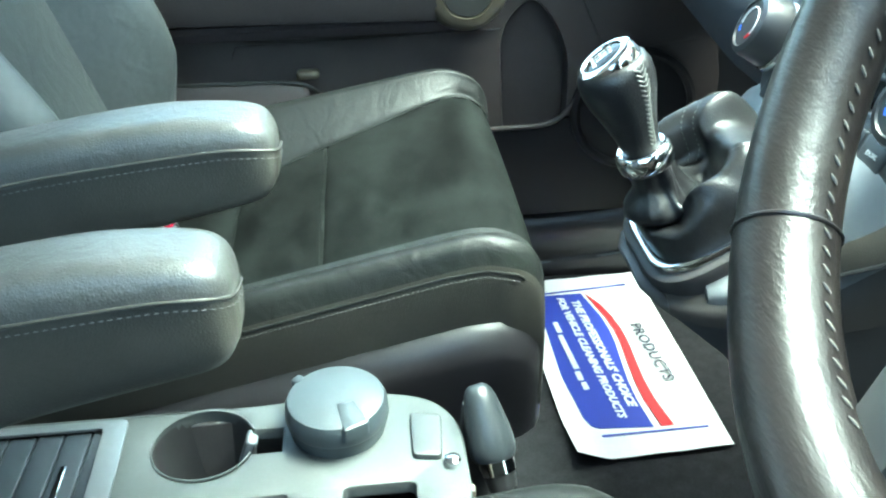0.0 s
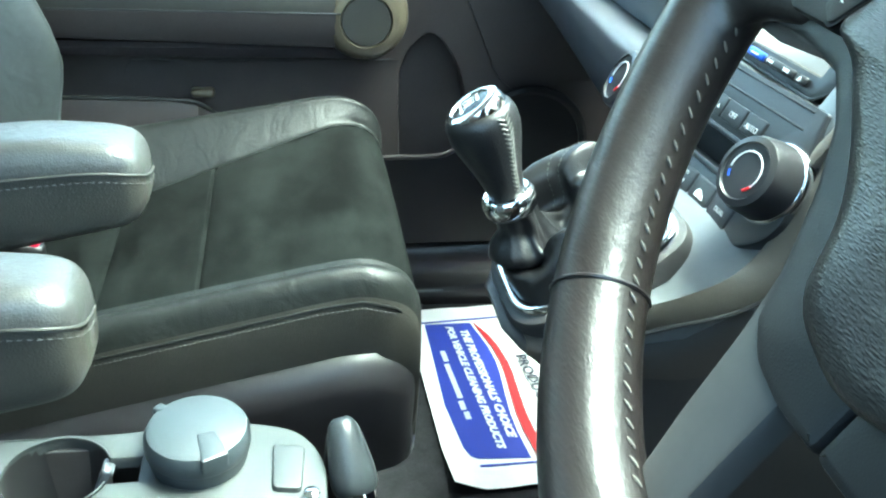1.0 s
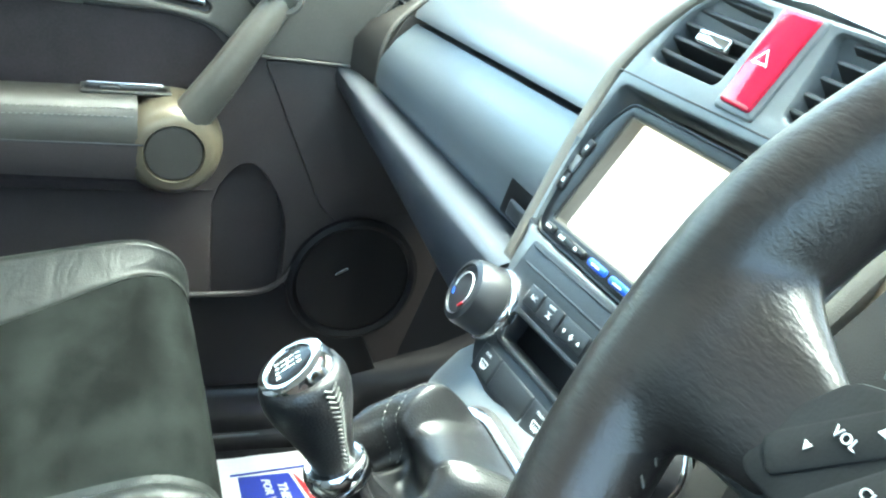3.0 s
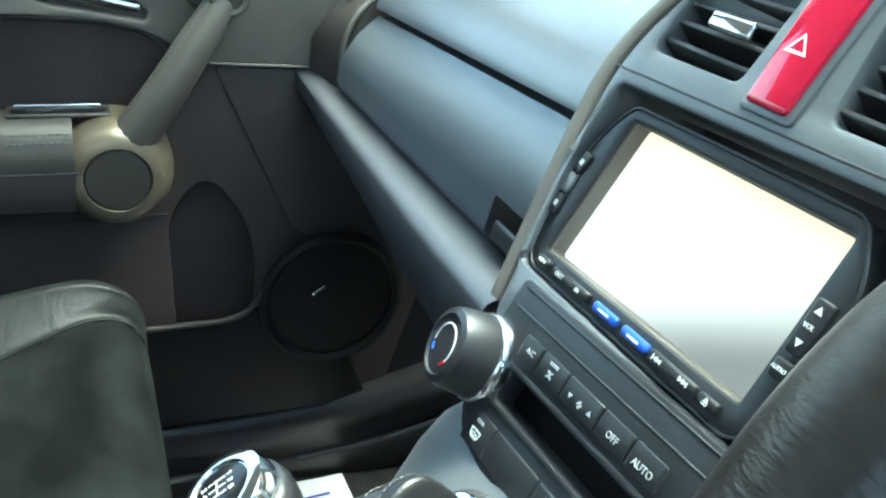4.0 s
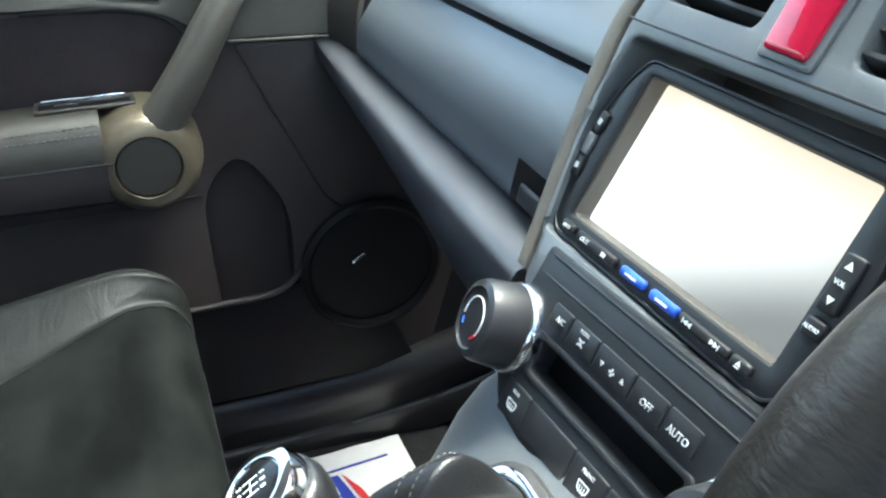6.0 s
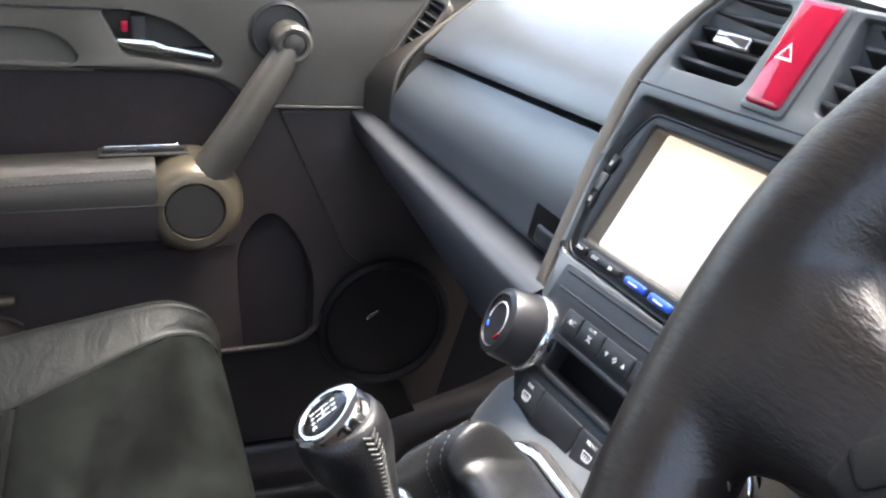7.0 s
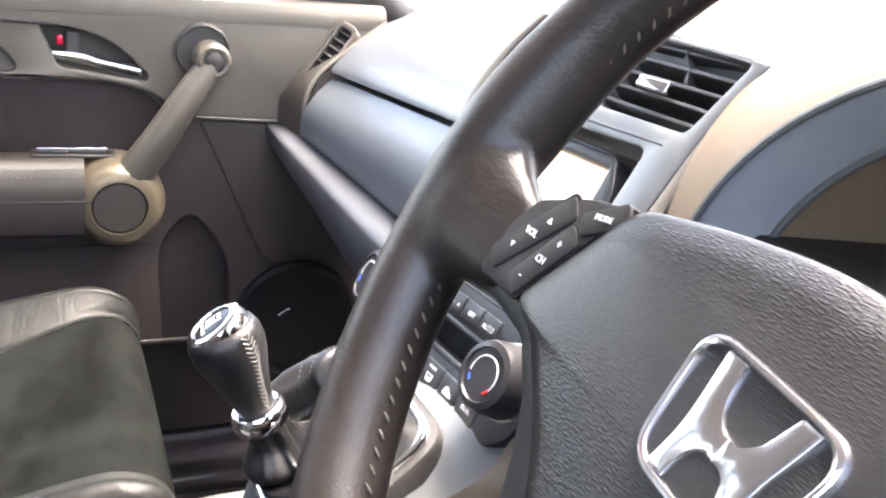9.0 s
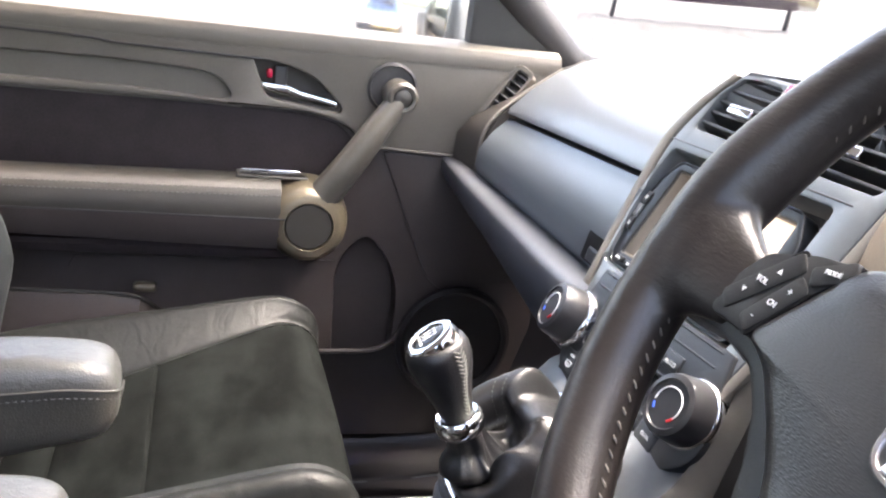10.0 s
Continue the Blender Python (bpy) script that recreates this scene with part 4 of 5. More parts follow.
def boot_ring(j):
    """One strip of the boot, j turns round the gate (0 to 1), from the gate's edge up to the collar."""
    n = len(gate_in)
    f = (j % 1.0) * n
    (ax_, ay_), (bx_, by_) = gate_in[int(f) % n], gate_in[(int(f) + 1) % n]
    p0 = on_gate(((ax_ + (bx_ - ax_) * (f % 1)) * 0.99, ay_ + (by_ - ay_) * (f % 1), 0.004))
    d = p0 - FOOT
    loc = GATE.to_3x3().inverted() @ d
    th = math.atan2(loc.x, loc.y)
    v = d - GATE_UP * d.dot(GATE_UP)
    R = v.length
    v = v / R
    out = (v - axis_d * v.dot(axis_d)).normalized()

    def flat(fr, up):
        return FOOT + v * R * fr + GATE_UP * up

    def sleeve(r, drop):
        return rim_c + out * r - axis_d * drop
    neck = [sleeve(0.0205, 0.018), sleeve(0.0190, 0.008), sleeve(0.0185, 0.0)]
    skirt = [p0, flat(0.93, 0.016), flat(0.80, 0.028), sleeve(0.0205, 0.050), sleeve(0.0275, 0.047), sleeve(0.0315, 0.038), sleeve(0.0265, 0.027)] + neck
    ear = [p0, flat(0.98, 0.030), flat(0.90, 0.056), flat(0.76, 0.067), flat(0.60, 0.062), flat(0.52, 0.036), flat(0.40, 0.030)] + neck
    panel = [p0, flat(0.90, 0.022), flat(0.78, 0.040), flat(0.66, 0.050), flat(0.56, 0.046), flat(0.46, 0.026), flat(0.34, 0.026)] + neck
    w_ear = ease(-1.45, -1.15, th) * (1 - ease(-0.42, -0.28, th))
    w_pan = ease(-0.42, -0.28, th) * (1 - ease(0.75, 1.35, th))
    keys = [a_ * (1 - w_ear - w_pan) + b_ * w_ear + c_ * w_pan for a_, b_, c_ in zip(skirt, ear, panel)]
    line_ = smooth_path(keys, 4)
    m = len(line_) - 1
    done = []
    for i, q in enumerate(line_):
        k = i / m
        slack = math.sin(math.pi * k) ** 0.7
        pleat = 0.005 * math.exp(-abs(th - 0.25) / 0.07) - 0.006 * math.exp(-((th - 0.55) / 0.14) ** 2) + 0.005 * math.exp(-abs(th - 1.0) / 0.09) - 0.007 * math.exp(-((th - 1.5) / 0.22) ** 2) + 0.004 * math.exp(-abs(th - 2.1) / 0.12)
        q = q + (GATE_UP * 0.6 + out * 0.6) * slack * pleat
        q = q + (out + GATE_UP) * slack * (0.0045 * noise.noise(q * 26.0 + Vector((4, 2, 7))) + 0.0012 * (0.4 - abs(noise.noise(q * 55.0 + Vector((1, 5, 3))))))
        done.append(q)
    return done, th


strips = [boot_ring(j / 144) for j in range(144)]
rings = [[st[0][i] for st in strips] for i in range(len(strips[0][0]))]
boot = part("boot", loft(rings, True, False), BOOT, lever_t, "creased black leather boot", 75)
for mark in (-0.62, -0.50, 0.30):
    st = min(strips, key=lambda q: abs(q[1] - mark))[0]
    part("stitching", stitches([p + GATE_UP * 0.0006 + (p - collar_p).normalized() * 0.0004 for p in st[2:24]], 0.003, 0.002, 0.0004), STITCH, boot)
ax = (topk - base).normalized()
KN = Matrix.Translation(collar_p) @ ax.to_track_quat("Z", "Y").to_matrix().to_4x4()
part("collar", revolve([(0.0205, -0.012), (0.0235, -0.008), (0.0240, 0.0), (0.0225, 0.005), (0.0205, 0.007), (0.0190, 0.006)], KN), CHROME, lever_t, "chrome collar")
grip = part("grip", revolve([(0.0150, 0.0), (0.0160, 0.010), (0.0185, 0.024), (0.0230, 0.040), (0.0275, 0.054), (0.0300, 0.066), (0.0298, 0.076), (0.0272, 0.083), (0.0245, 0.085)], KN), BOOT, lever_t, "stitched black leather grip")
KT = Matrix.Translation(KN @ Vector((0, 0, 0.083)) + Vector((-0.003, 0.002, 0))) @ (ax + Vector((-0.34, 0.03, 0))).to_track_quat("Z", "X").to_matrix().to_4x4()
part("top_ring", revolve([(0.0262, -0.008), (0.0262, 0.000), (0.0245, 0.0050), (0.0205, 0.0070), (0.0180, 0.0068), (0.0172, 0.005)], KT), CHROME, lever_t, "chrome ring on the knob")
badge = part("shift_plate", revolve([(0.0168, 0.0), (0.0168, 0.0056), (0.012, 0.0072), (0.0, 0.0078)], KT), GLOSS, lever_t, "black shift pattern plate")
sp = KT @ Matrix.Translation((0, 0, 0.0076)) @ pose(0, 0, 0, 0, 0, -90)
pat = [rbox((0.0006, 0.010, 0.0004), sp @ Matrix.Translation((x, 0, 0)), 0) for x in (-0.005, 0, 0.005)] + [rbox((0.011, 0.0006, 0.0004), sp, 0)]
pat += [writing(c, 0.0042, sp @ Matrix.Translation((x, y, 0.0))) for c, x, y in (("1", -0.005, 0.0078), ("3", 0, 0.0078), ("5", 0.005, 0.0078), ("2", -0.005, -0.0078), ("4", 0, -0.0078), ("6", 0.005, -0.0078), ("R", 0.010, -0.0078))]
part("shift_pattern", merge(*pat), WHITE, badge)
zig = []
for i in range(17):
    h = 0.010 + 0.0042 * i
    r = float(np.interp(h, [0.0, 0.010, 0.024, 0.040, 0.054, 0.066, 0.076, 0.083], [0.0153, 0.0163, 0.0188, 0.0233, 0.0278, 0.0302, 0.030, 0.0274]))
    for s in (-1, 1):
        lk = KN.to_3x3().inverted() @ Vector((0.50, -0.85, 0.1))
        a0 = math.atan2(lk.y, lk.x)
        p = [KN @ Vector((r * math.cos(a0 + s * d), r * math.sin(a0 + s * d), h + e)) for d, e in ((0.02, 0.0), (0.10, 0.002), (0.18, 0.004))]
        zig.append(tube(p, 0.0008, 5))
part("stitching", merge(*zig), STITCH, grip, "pale zigzag stitching")

# ---- steering wheel ----
WH = axes((0.585, -0.43, 0.74), (0, -1, 0), (0.5, 0, 0.866))   # local x to the driver's right, y up, z towards the driver
PLACE = settle((0.5917, -0.3293, 0.765), (0.0357, -0.0237, -0.0218), (1.043,) * 3, (0.03, 0.11, -0.14))
wheel = thing("steering_wheel", (0.62, -0.43, 0.70), "black leather multifunction steering wheel", "steering wheel")


def on_wheel(u, v, w=0.0):
    return WH @ Vector((u, v, w))


RIM, TUBE = 0.1870, 0.0188
RU, RV = 0.010, 0.017          # middle of the rim
rim_pts = [on_wheel(RU + RIM * math.cos(2 * math.pi * i / 96), RV + RIM * math.sin(2 * math.pi * i / 96)) for i in range(96)]
rr = [TUBE * (1.0 + 0.16 * math.exp(-((math.degrees(2 * math.pi * i / 96) - 168) / 13) ** 2) + 0.14 * math.exp(-((math.degrees(2 * math.pi * i / 96) - 12) / 13) ** 2)) for i in range(96)]
wn_ = WH.to_3x3() @ Vector((0, 0, 1))
# leather flares where the spokes meet the rim, melted into it
flares = []
for s in (-1, 1):
    secs = []
    for u, v0, v1, wc, wh in ((0.177, -0.050, 0.100, 0.0, 0.0150), (0.172, -0.044, 0.090, 0.0, 0.0182), (0.166, -0.034, 0.076, 0.0, 0.0182), (0.160, -0.024, 0.060, 0.0, 0.0166), (0.153, -0.014, 0.0475, -0.0005, 0.0136), (0.145, -0.010, 0.0415, -0.001, 0.0110), (0.134, -0.007, 0.0350, -0.002, 0.0078), (0.124, -0.005, 0.0300, -0.004, 0.0060)):
        ring = []
        for i in range(28):
            c_, s_ = math.cos(2 * math.pi * i / 28), math.sin(2 * math.pi * i / 28)
            v = (v0 + v1) / 2 + (v1 - v0) / 2 * math.copysign(abs(c_) ** 0.8, c_)
            bow = (RIM - math.sqrt(RIM ** 2 - (v - RV) ** 2)) * max(0.0, min(1.0, (u - 0.145) / 0.025))
            ring.append(on_wheel(s * (u - bow + (0.33 * (u - 0.124) if s > 0 else 0.0)), v, wc + wh * math.copysign(abs(s_) ** (0.85 + 0.9 * max(0.0, min(1.0, (u - 0.140) / 0.025))), s_)))
        secs.append(ring)
    flares.append(loft(secs))
rim = part("rim", merge(tube(rim_pts, rr, 20, True, up=wn_), *flares), LEATHER_RIM, wheel, "worn black leather rim")
melt = rim.modifiers.new("melt", "REMESH")
melt.mode, melt.voxel_size, melt.use_smooth_shade = "VOXEL", 0.0017, True
soft = rim.modifiers.new("soft", "SMOOTH")
soft.factor, soft.iterations = 0.5, 24
# seams across the rim and lacing on its inside
for a in (229, 311):
    c, s = math.cos(radians(a)), math.sin(radians(a))
    part("rim_seam", tube([on_wheel(RU + (RIM + TUBE * math.cos(b)) * c, RV + (RIM + TUBE * math.cos(b)) * s, TUBE * math.sin(b)) for b in [2 * math.pi * i / 20 for i in range(20)]], 0.0009, 6, True, up=(c, 0.3, s)), LEATHER_RIM, rim)
lace = []
for i in range(150):
    a = 2 * math.pi * i / 150
    if 163 < math.degrees(a) < 190 or math.degrees(a) < 30 or math.degrees(a) > 354 or 255 < math.degrees(a) < 285:
        continue

    def inside(b, e, k=1.012):
        b = radians(180 + b)
        q = RIM + TUBE * k * math.cos(b)
        return on_wheel(RU + q * math.cos(a + e), RV + q * math.sin(a + e), TUBE * k * math.sin(b))
    lace.append(tube([inside(-4, -0.008), inside(-1, -0.002), inside(3, 0.004), inside(6, 0.010)], [0.0003, 0.0006, 0.0006, 0.0003], 6))
tagged(part("lacing", merge(*lace), LACE, rim, "pale lacing thread"), kind="stuff")
# hub and airbag cover
half_hub = [(0.0, 0.0565), (-0.034, 0.0537), (-0.068, 0.0482), (-0.076, 0.043), (-0.088, 0.022), (-0.100, 0.002), (-0.0985, -0.0015), (-0.083, -0.007), (-0.071, -0.017), (-0.055, -0.030), (-0.041, -0.046), (-0.033, -0.070), (0.0, -0.080)]
hub_out = half_hub + [(-x, y) for x, y in half_hub[1:-1][::-1]]
hub_s = fillet(hub_out, 0.012, 4)


def scaled(o, k, kz, cy=-0.01):
    return [on_wheel(x * k, cy + (y - cy) * k, kz) for x, y in o]


part("airbag_cover", loft([scaled(hub_s, k, h) for k, h in ((0.97, -0.030), (1.0, -0.002), (0.998, 0.0020), (0.990, 0.0046), (0.955, 0.0064), (0.84, 0.0082), (0.62, 0.0098), (0.35, 0.0108), (0.12, 0.0112), (0.01, 0.0112))]), HUB, wheel, "grained black airbag cover", 60)
part("hub_back", loft([scaled(hub_s, 0.55, -0.075), scaled(hub_s, 0.80, -0.045), scaled(hub_s, 0.85, -0.030)]), BLACK, wheel)
for s in (-1, 1):
    sp_out = fillet([(s * 0.060, 0.046), (s * 0.088, 0.043), (s * 0.115, 0.033), (s * 0.138, 0.028), (s * 0.165, 0.034), (s * 0.170, 0.01), (s * 0.166, -0.012), (s * 0.125, -0.008), (s * 0.098, -0.012), (s * 0.080, -0.026), (s * 0.067, -0.044), (s * 0.0560, -0.066), (s * 0.0490, -0.084), (s * 0.037, -0.0925), (s * 0.020, -0.096), (s * 0.0004, -0.096), (s * 0.0004, -0.06), (s * 0.04, 0.0)], 0.004)
    arm = part("spoke", plate(sp_out, 0.022, WH @ Matrix.Translation((0, 0, -0.003)), bevel=0.004), HUBSHELL, wheel, "smooth black hub shell")
    pod_out = fillet([(s * 0.071, 0.0465), (s * 0.097, 0.0425), (s * 0.1235, 0.033), (s * 0.1355, 0.010), (s * 0.131, -0.002), (s * 0.102, -0.002), (s * 0.090, 0.021), (s * 0.077, 0.042)], 0.004)
    part("button_pad", plate(pod_out, 0.010, WH @ Matrix.Translation((0, 0, 0.0040)), bevel=0.0015), WHEELKEY, arm)
    for u0, v0, ln, wd, turn, word, ends in ((0.1140, 0.0212, 0.0425, 0.0116, 50, "VOL", ("up", "down")), (0.1005, 0.0150, 0.0330, 0.0112, 60, "CH", ("+", "-"))):
        turn = turn if s < 0 else 180 - turn
        m = WH @ Matrix.Translation((s * u0, v0, 0.0020)) @ pose(0, 0, 0, 0, 0, turn)
        bt = part("button", plate(fillet([(-ln / 2, -wd / 2), (ln / 2, -wd / 2), (ln / 2, wd / 2), (-ln / 2, wd / 2)], 0.0035), 0.005, m @ Matrix.Translation((0, 0, 0.0028)), bevel=0.0012), WHEELKEY, arm)
        part("button_gap", plate(fillet([(-ln / 2 - 0.0012, -wd / 2 - 0.0012), (ln / 2 + 0.0012, -wd / 2 - 0.0012), (ln / 2 + 0.0012, wd / 2 + 0.0012), (-ln / 2 - 0.0012, wd / 2 + 0.0012)], 0.0042), 0.001, m @ Matrix.Translation((0, 0, 0.0019))), DISPLAY, arm)
        k = m @ Matrix.Translation((0, 0, 0.0031))
        part("word", writing(word, 0.0039, k @ pose(0, 0, 0, 0, 0, -turn)), KEYPRINT, bt)
        for q, sign in ((0.0090, ends[0]), (-0.0095, ends[1])):
            at = k @ Matrix.Translation((q if s < 0 else -q, 0, 0)) @ pose(0, 0, 0, 0, 0, -turn)
            if sign in ("up", "down"):
                d = 1 if sign == "up" else -1
                part("arrow", plate([(-0.0013, -0.0010 * d), (0.0013, -0.0010 * d), (0, 0.0013 * d)][::d], 0.0004, at), KEYPRINT, bt)
            else:
                part("mark", writing(sign, 0.0050, at), KEYPRINT, bt)
    m = WH @ Matrix.Translation((s * 0.0832, 0.0380, 0.0024)) @ pose(0, 0, 0, 0, 0, -s * 30)
    mo = part("mode_button", plate(fillet([(-0.0115, -0.0048), (0.0115, -0.0048), (0.0105, 0.0048), (-0.0115, 0.0048)], 0.003), 0.005, m @ Matrix.Translation((0, 0, 0.0028)), bevel=0.0012), WHEELKEY, arm)
    part("word", writing("MODE", 0.0031, m @ Matrix.Translation((0, 0, 0.0031)) @ pose(0, 0, 0, 0, 0, s * 22)), KEYPRINT, mo)
for s in (-1, 1):
    low_spoke = fillet([(s * 0.060, -0.050), (s * 0.0515, -0.090), (s * 0.0480, -0.120), (s * 0.0445, -0.141), (s * 0.040, -0.172), (s * 0.020, -0.174), (s * 0.0205, -0.120), (s * 0.0200, -0.088), (s * 0.030, -0.060)], 0.004)
    part("lower_spoke", plate(low_spoke, 0.012, WH @ Matrix.Translation((0, 0, -0.0050)), bevel=0.0025), SPOKE, wheel, "satin grey lower spoke")
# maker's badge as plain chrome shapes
EM = WH @ Matrix.Translation((0.0105, 0.0052, 0.0088)) @ pose(0, 0, 0, 0, 0, -8)
frame_out = fillet([(-0.0285, 0.0205), (0.0285, 0.0205), (0.0220, -0.0205), (-0.0220, -0.0205)], [0.012, 0.012, 0.010, 0.010], 8)
frame_in = [(x * 0.885, y * 0.865) for x, y in frame_out]
badge = part("badge", plate(frame_out, 0.006, EM @ Matrix.Translation((0, 0, 0.004)), [frame_in], 0.0018), BADGE, wheel, "chrome badge")
for s in (-1, 1):
    bar = fillet([(s * 0.0180, 0.0178), (s * 0.0105, 0.0178), (s * 0.0072, 0.0060), (s * 0.0030, 0.0022), (s * 0.0, 0.0022), (s * 0.0, -0.0052), (s * 0.0045, -0.0056), (s * 0.0072, -0.0098), (s * 0.0080, -0.0178), (s * 0.0150, -0.0178), (s * 0.0140, -0.004)], [0.001, 0.001, 0.004, 0.003, 0.0, 0.0, 0.003, 0.003, 0.001, 0.001, 0.01])
    part("bar", plate(bar, 0.005, EM @ Matrix.Translation((0, 0, 0.0035)), bevel=0.0013), BADGE, badge)
part("column", tube([on_wheel(0, -0.01, -0.04), on_wheel(0, -0.01, -0.30)], [0.055, 0.065], 20), DARK, wheel, "steering column shroud")

# ---- instrument hood ----
PLACE = Matrix()
cl = thing("instrument_hood", (1.0, -0.45, 0.70), "tan and grey instrument cluster hood behind the wheel", "instrument cluster")


def hood_arc(x, r, w=1.378, zc=0.66, yc=-0.45):
    return [(x + 0.02 * math.sin(a), yc + w * r * math.cos(a), zc + r * math.sin(a)) for a in [math.pi * i / 36 for i in range(37)]]


part("tan_rim", loft([hood_arc(1.05, 0.165, 1.6), hood_arc(0.93, 0.200, 1.6), hood_arc(0.875, 0.207, 1.6), hood_arc(0.850, 0.204, 1.57), hood_arc(0.825, 0.190, 1.50), hood_arc(0.806, 0.176, 1.41), hood_arc(0.800, 0.168)], False), TAN, cl, "tan rim")
part("bright_edge", tube(hood_arc(0.799, 0.168), 0.0025, 8), SILVER, cl)
part("bright_edge", tube(hood_arc(0.829, 0.146), 0.0025, 8), SILVER, cl)
part("grey_shroud", loft([hood_arc(0.800, 0.168), hood_arc(0.806, 0.160), hood_arc(0.830, 0.146)], False), SATINBLUE, cl, "blue-grey shroud")
part("gauge_surround", loft([hood_arc(0.830, 0.146), hood_arc(0.87, 0.124), hood_arc(0.93, 0.098)], False), TAN, cl)
part("gauge_face", loft([hood_arc(0.93, 0.099), hood_arc(0.935, 0.01)], False), TAN, cl)
part("lower_dash", loft([[(0.83, y, 0.70), (0.795, y, 0.66), (0.768, y, 0.58), (0.752, y, 0.51), (0.760, y, 0.490), (0.80, y, 0.478), (1.1, y, 0.44), (1.1, y, 0.74)] for y in (-0.183, -0.3, -0.5, -0.74)]), UNDERDASH, cl, "dark brown lower dashboard panel")
part("driver_pad", loft([[(0.88, y, 0.70), (0.90, y, 0.745), (1.0, y, 0.765), (1.30, y, 0.72), (1.30, y, 0.66)] for y in (-0.18, -0.4, -0.76)]), DASH, cl)
part("centre_pad", loft([[(0.90, y, 0.70), (0.87, y, 0.785), (0.92, y, 0.792), (1.02, y, 0.775), (1.30, y, 0.72), (1.30, y, 0.66)] for y in (0.09, -0.05, -0.19)]), DASH, cl)


# ---- seats ----
def seat(name, yc, label, arm_side, arm_y, arm_drop, shift=0.0):
    """A front seat: cushion with bolsters, base, backrest and one folding armrest."""
    global PLACE
    PLACE = settle((0.54, 0.292, 0.279), (-0.0005, -0.0375 + shift, 0.0416), (0.897,) * 3, (0.07, 0.03, -0.36))
    s = thing(name, (0.2, yc, FLOOR_Z), label, "car seat")
    xs = [-0.12, -0.02, 0.08, 0.16, 0.24, 0.32, 0.40, 0.46, 0.505, 0.540, 0.562, 0.573, 0.572, 0.566]
    dz = [0.0, 0.0, 0.0, 0.0, 0.0, 0.0, 0.0, 0.0, -0.003, -0.012, -0.03, -0.06, -0.10, -0.13]
    for g in (0.210, 0.325):
        for o in (-0.005, 0.0, 0.005):
            k_ = next(i for i, x in enumerate(xs) if x > g + o)
            xs.insert(k_, g + o)
            dz.insert(k_, 0.0)
    dz = [d - 0.23 * max(0.0, 0.50 - x) for x, d in zip(xs, dz)]

    def col(x, d, j):
        k = max(0.0, min(1.0, (x - 0.16) / 0.38))
        near, far = 0.220 + 0.008 * k, 0.06 + 0.145 * k      # reach of the suede from the middle
        rise = 0.040 - 0.020 * k
        e = 0.25 * max(0, x - 0.53)
        ysz = [(-0.262 + e, 0.130), (-0.269 + e, 0.205), (-0.269 + e, 0.255), (-0.266 + e, 0.278), (-0.258 + e, 0.296), (-0.246 + e * 0.5, 0.304), (-near - 0.006, 0.301), (-near, 0.296),
               (-near + 0.012, 0.297), (-near * 0.5, 0.301), (0, 0.303), (far * 0.6, 0.301), (far - 0.012, 0.297),
               (far, 0.296), (far + (0.224 - far) * 0.3, 0.302 + rise * 0.15), (far + (0.224 - far) * 0.75, 0.302 + rise * 0.75), (0.224, 0.303 + rise), (0.244 - e, 0.300 + rise * 0.85), (0.264 - e, 0.290), (0.270 - e, 0.225), (0.262 - e, 0.160)]
        y, z = ysz[j]
        if 8 <= j <= 12 and min(abs(x - 0.210), abs(x - 0.325)) < 1e-6:
            z -= 0.006 if 9 <= j <= 11 else 0.002
        return (x, yc + y, max(z + d, 0.06))

    def strip(j0, j1):
        if j0 == 8:
            return loft([[col(x, d, j) for j in range(j0, j1 + 1)] for x, d in zip(xs, dz)], False)
        run = smooth_path([(x, d, 0) for x, d in zip(xs, dz) if min(abs(x - 0.210), abs(x - 0.325)) > 0.006], 3)
        return loft([smooth_path([col(p.x, p.y, j) for j in range(j0, j1 + 1)], 4) for p in run], False)
    part("cushion", strip(8, 12), SUEDE, s, "dark suede seat cushion", 60)
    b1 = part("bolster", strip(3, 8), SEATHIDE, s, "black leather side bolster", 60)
    part("side_panel", strip(0, 3), ARMSIDE, s, "leather side panel, coloured lighter than the bolster", 60)
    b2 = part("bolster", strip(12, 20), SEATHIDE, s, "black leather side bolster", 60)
    for sg, b in ((-1, b1), (1, b2)):
        pth = [Vector((x, yc + sg * 0.2672, 0.2720 + d)) for x, d in zip(xs[:16], dz[:16])]
        part("piping", tube(pth + [Vector((0.563, yc + sg * 0.252, 0.235)), Vector((0.571, yc + sg * 0.250, 0.20))], 0.0016, 6), SEATHIDE, b)
        if name == "passenger_seat" and sg < 0:
            dn = [p + Vector((0, -0.0040, -0.005)) for p in pth]
            part("stitching", stitches(dn[3:], 0.0032, 0.0022, 0.0005), STITCH, b, "pale stitching")
    # plastic valance
    val = [(-0.12, 0.0), (0.3, 0.0), (0.48, 0.0), (0.52, -0.003), (0.548, -0.012), (0.566, -0.026), (0.575, -0.045), (0.578, -0.07)]
    rows = []
    for x, e in val:
        zt = 0.205 - 0.23 * max(0.0, 0.5 - x) - 0.6 * max(0.0, x - 0.52)
        half = [(0.285 + e, min(0.03, zt - 0.13)), (0.291 + e, zt - 0.075)] + [(0.258 + e + 0.034 * math.cos(radians(a)), zt - 0.045 + 0.045 * math.sin(radians(a))) for a in range(0, 91, 10)]
        rows.append([(x, yc - y, z) for y, z in half] + [(x, yc + y, z) for y, z in half[::-1]])
    part("base", loft(rows), SEATBASE, s, "black plastic seat base", 75)
    # backrest, leaning to the rear
    BK = axes((0.020, yc, 0.23), (0, 1, 0), (-0.30, 0, 0.954))

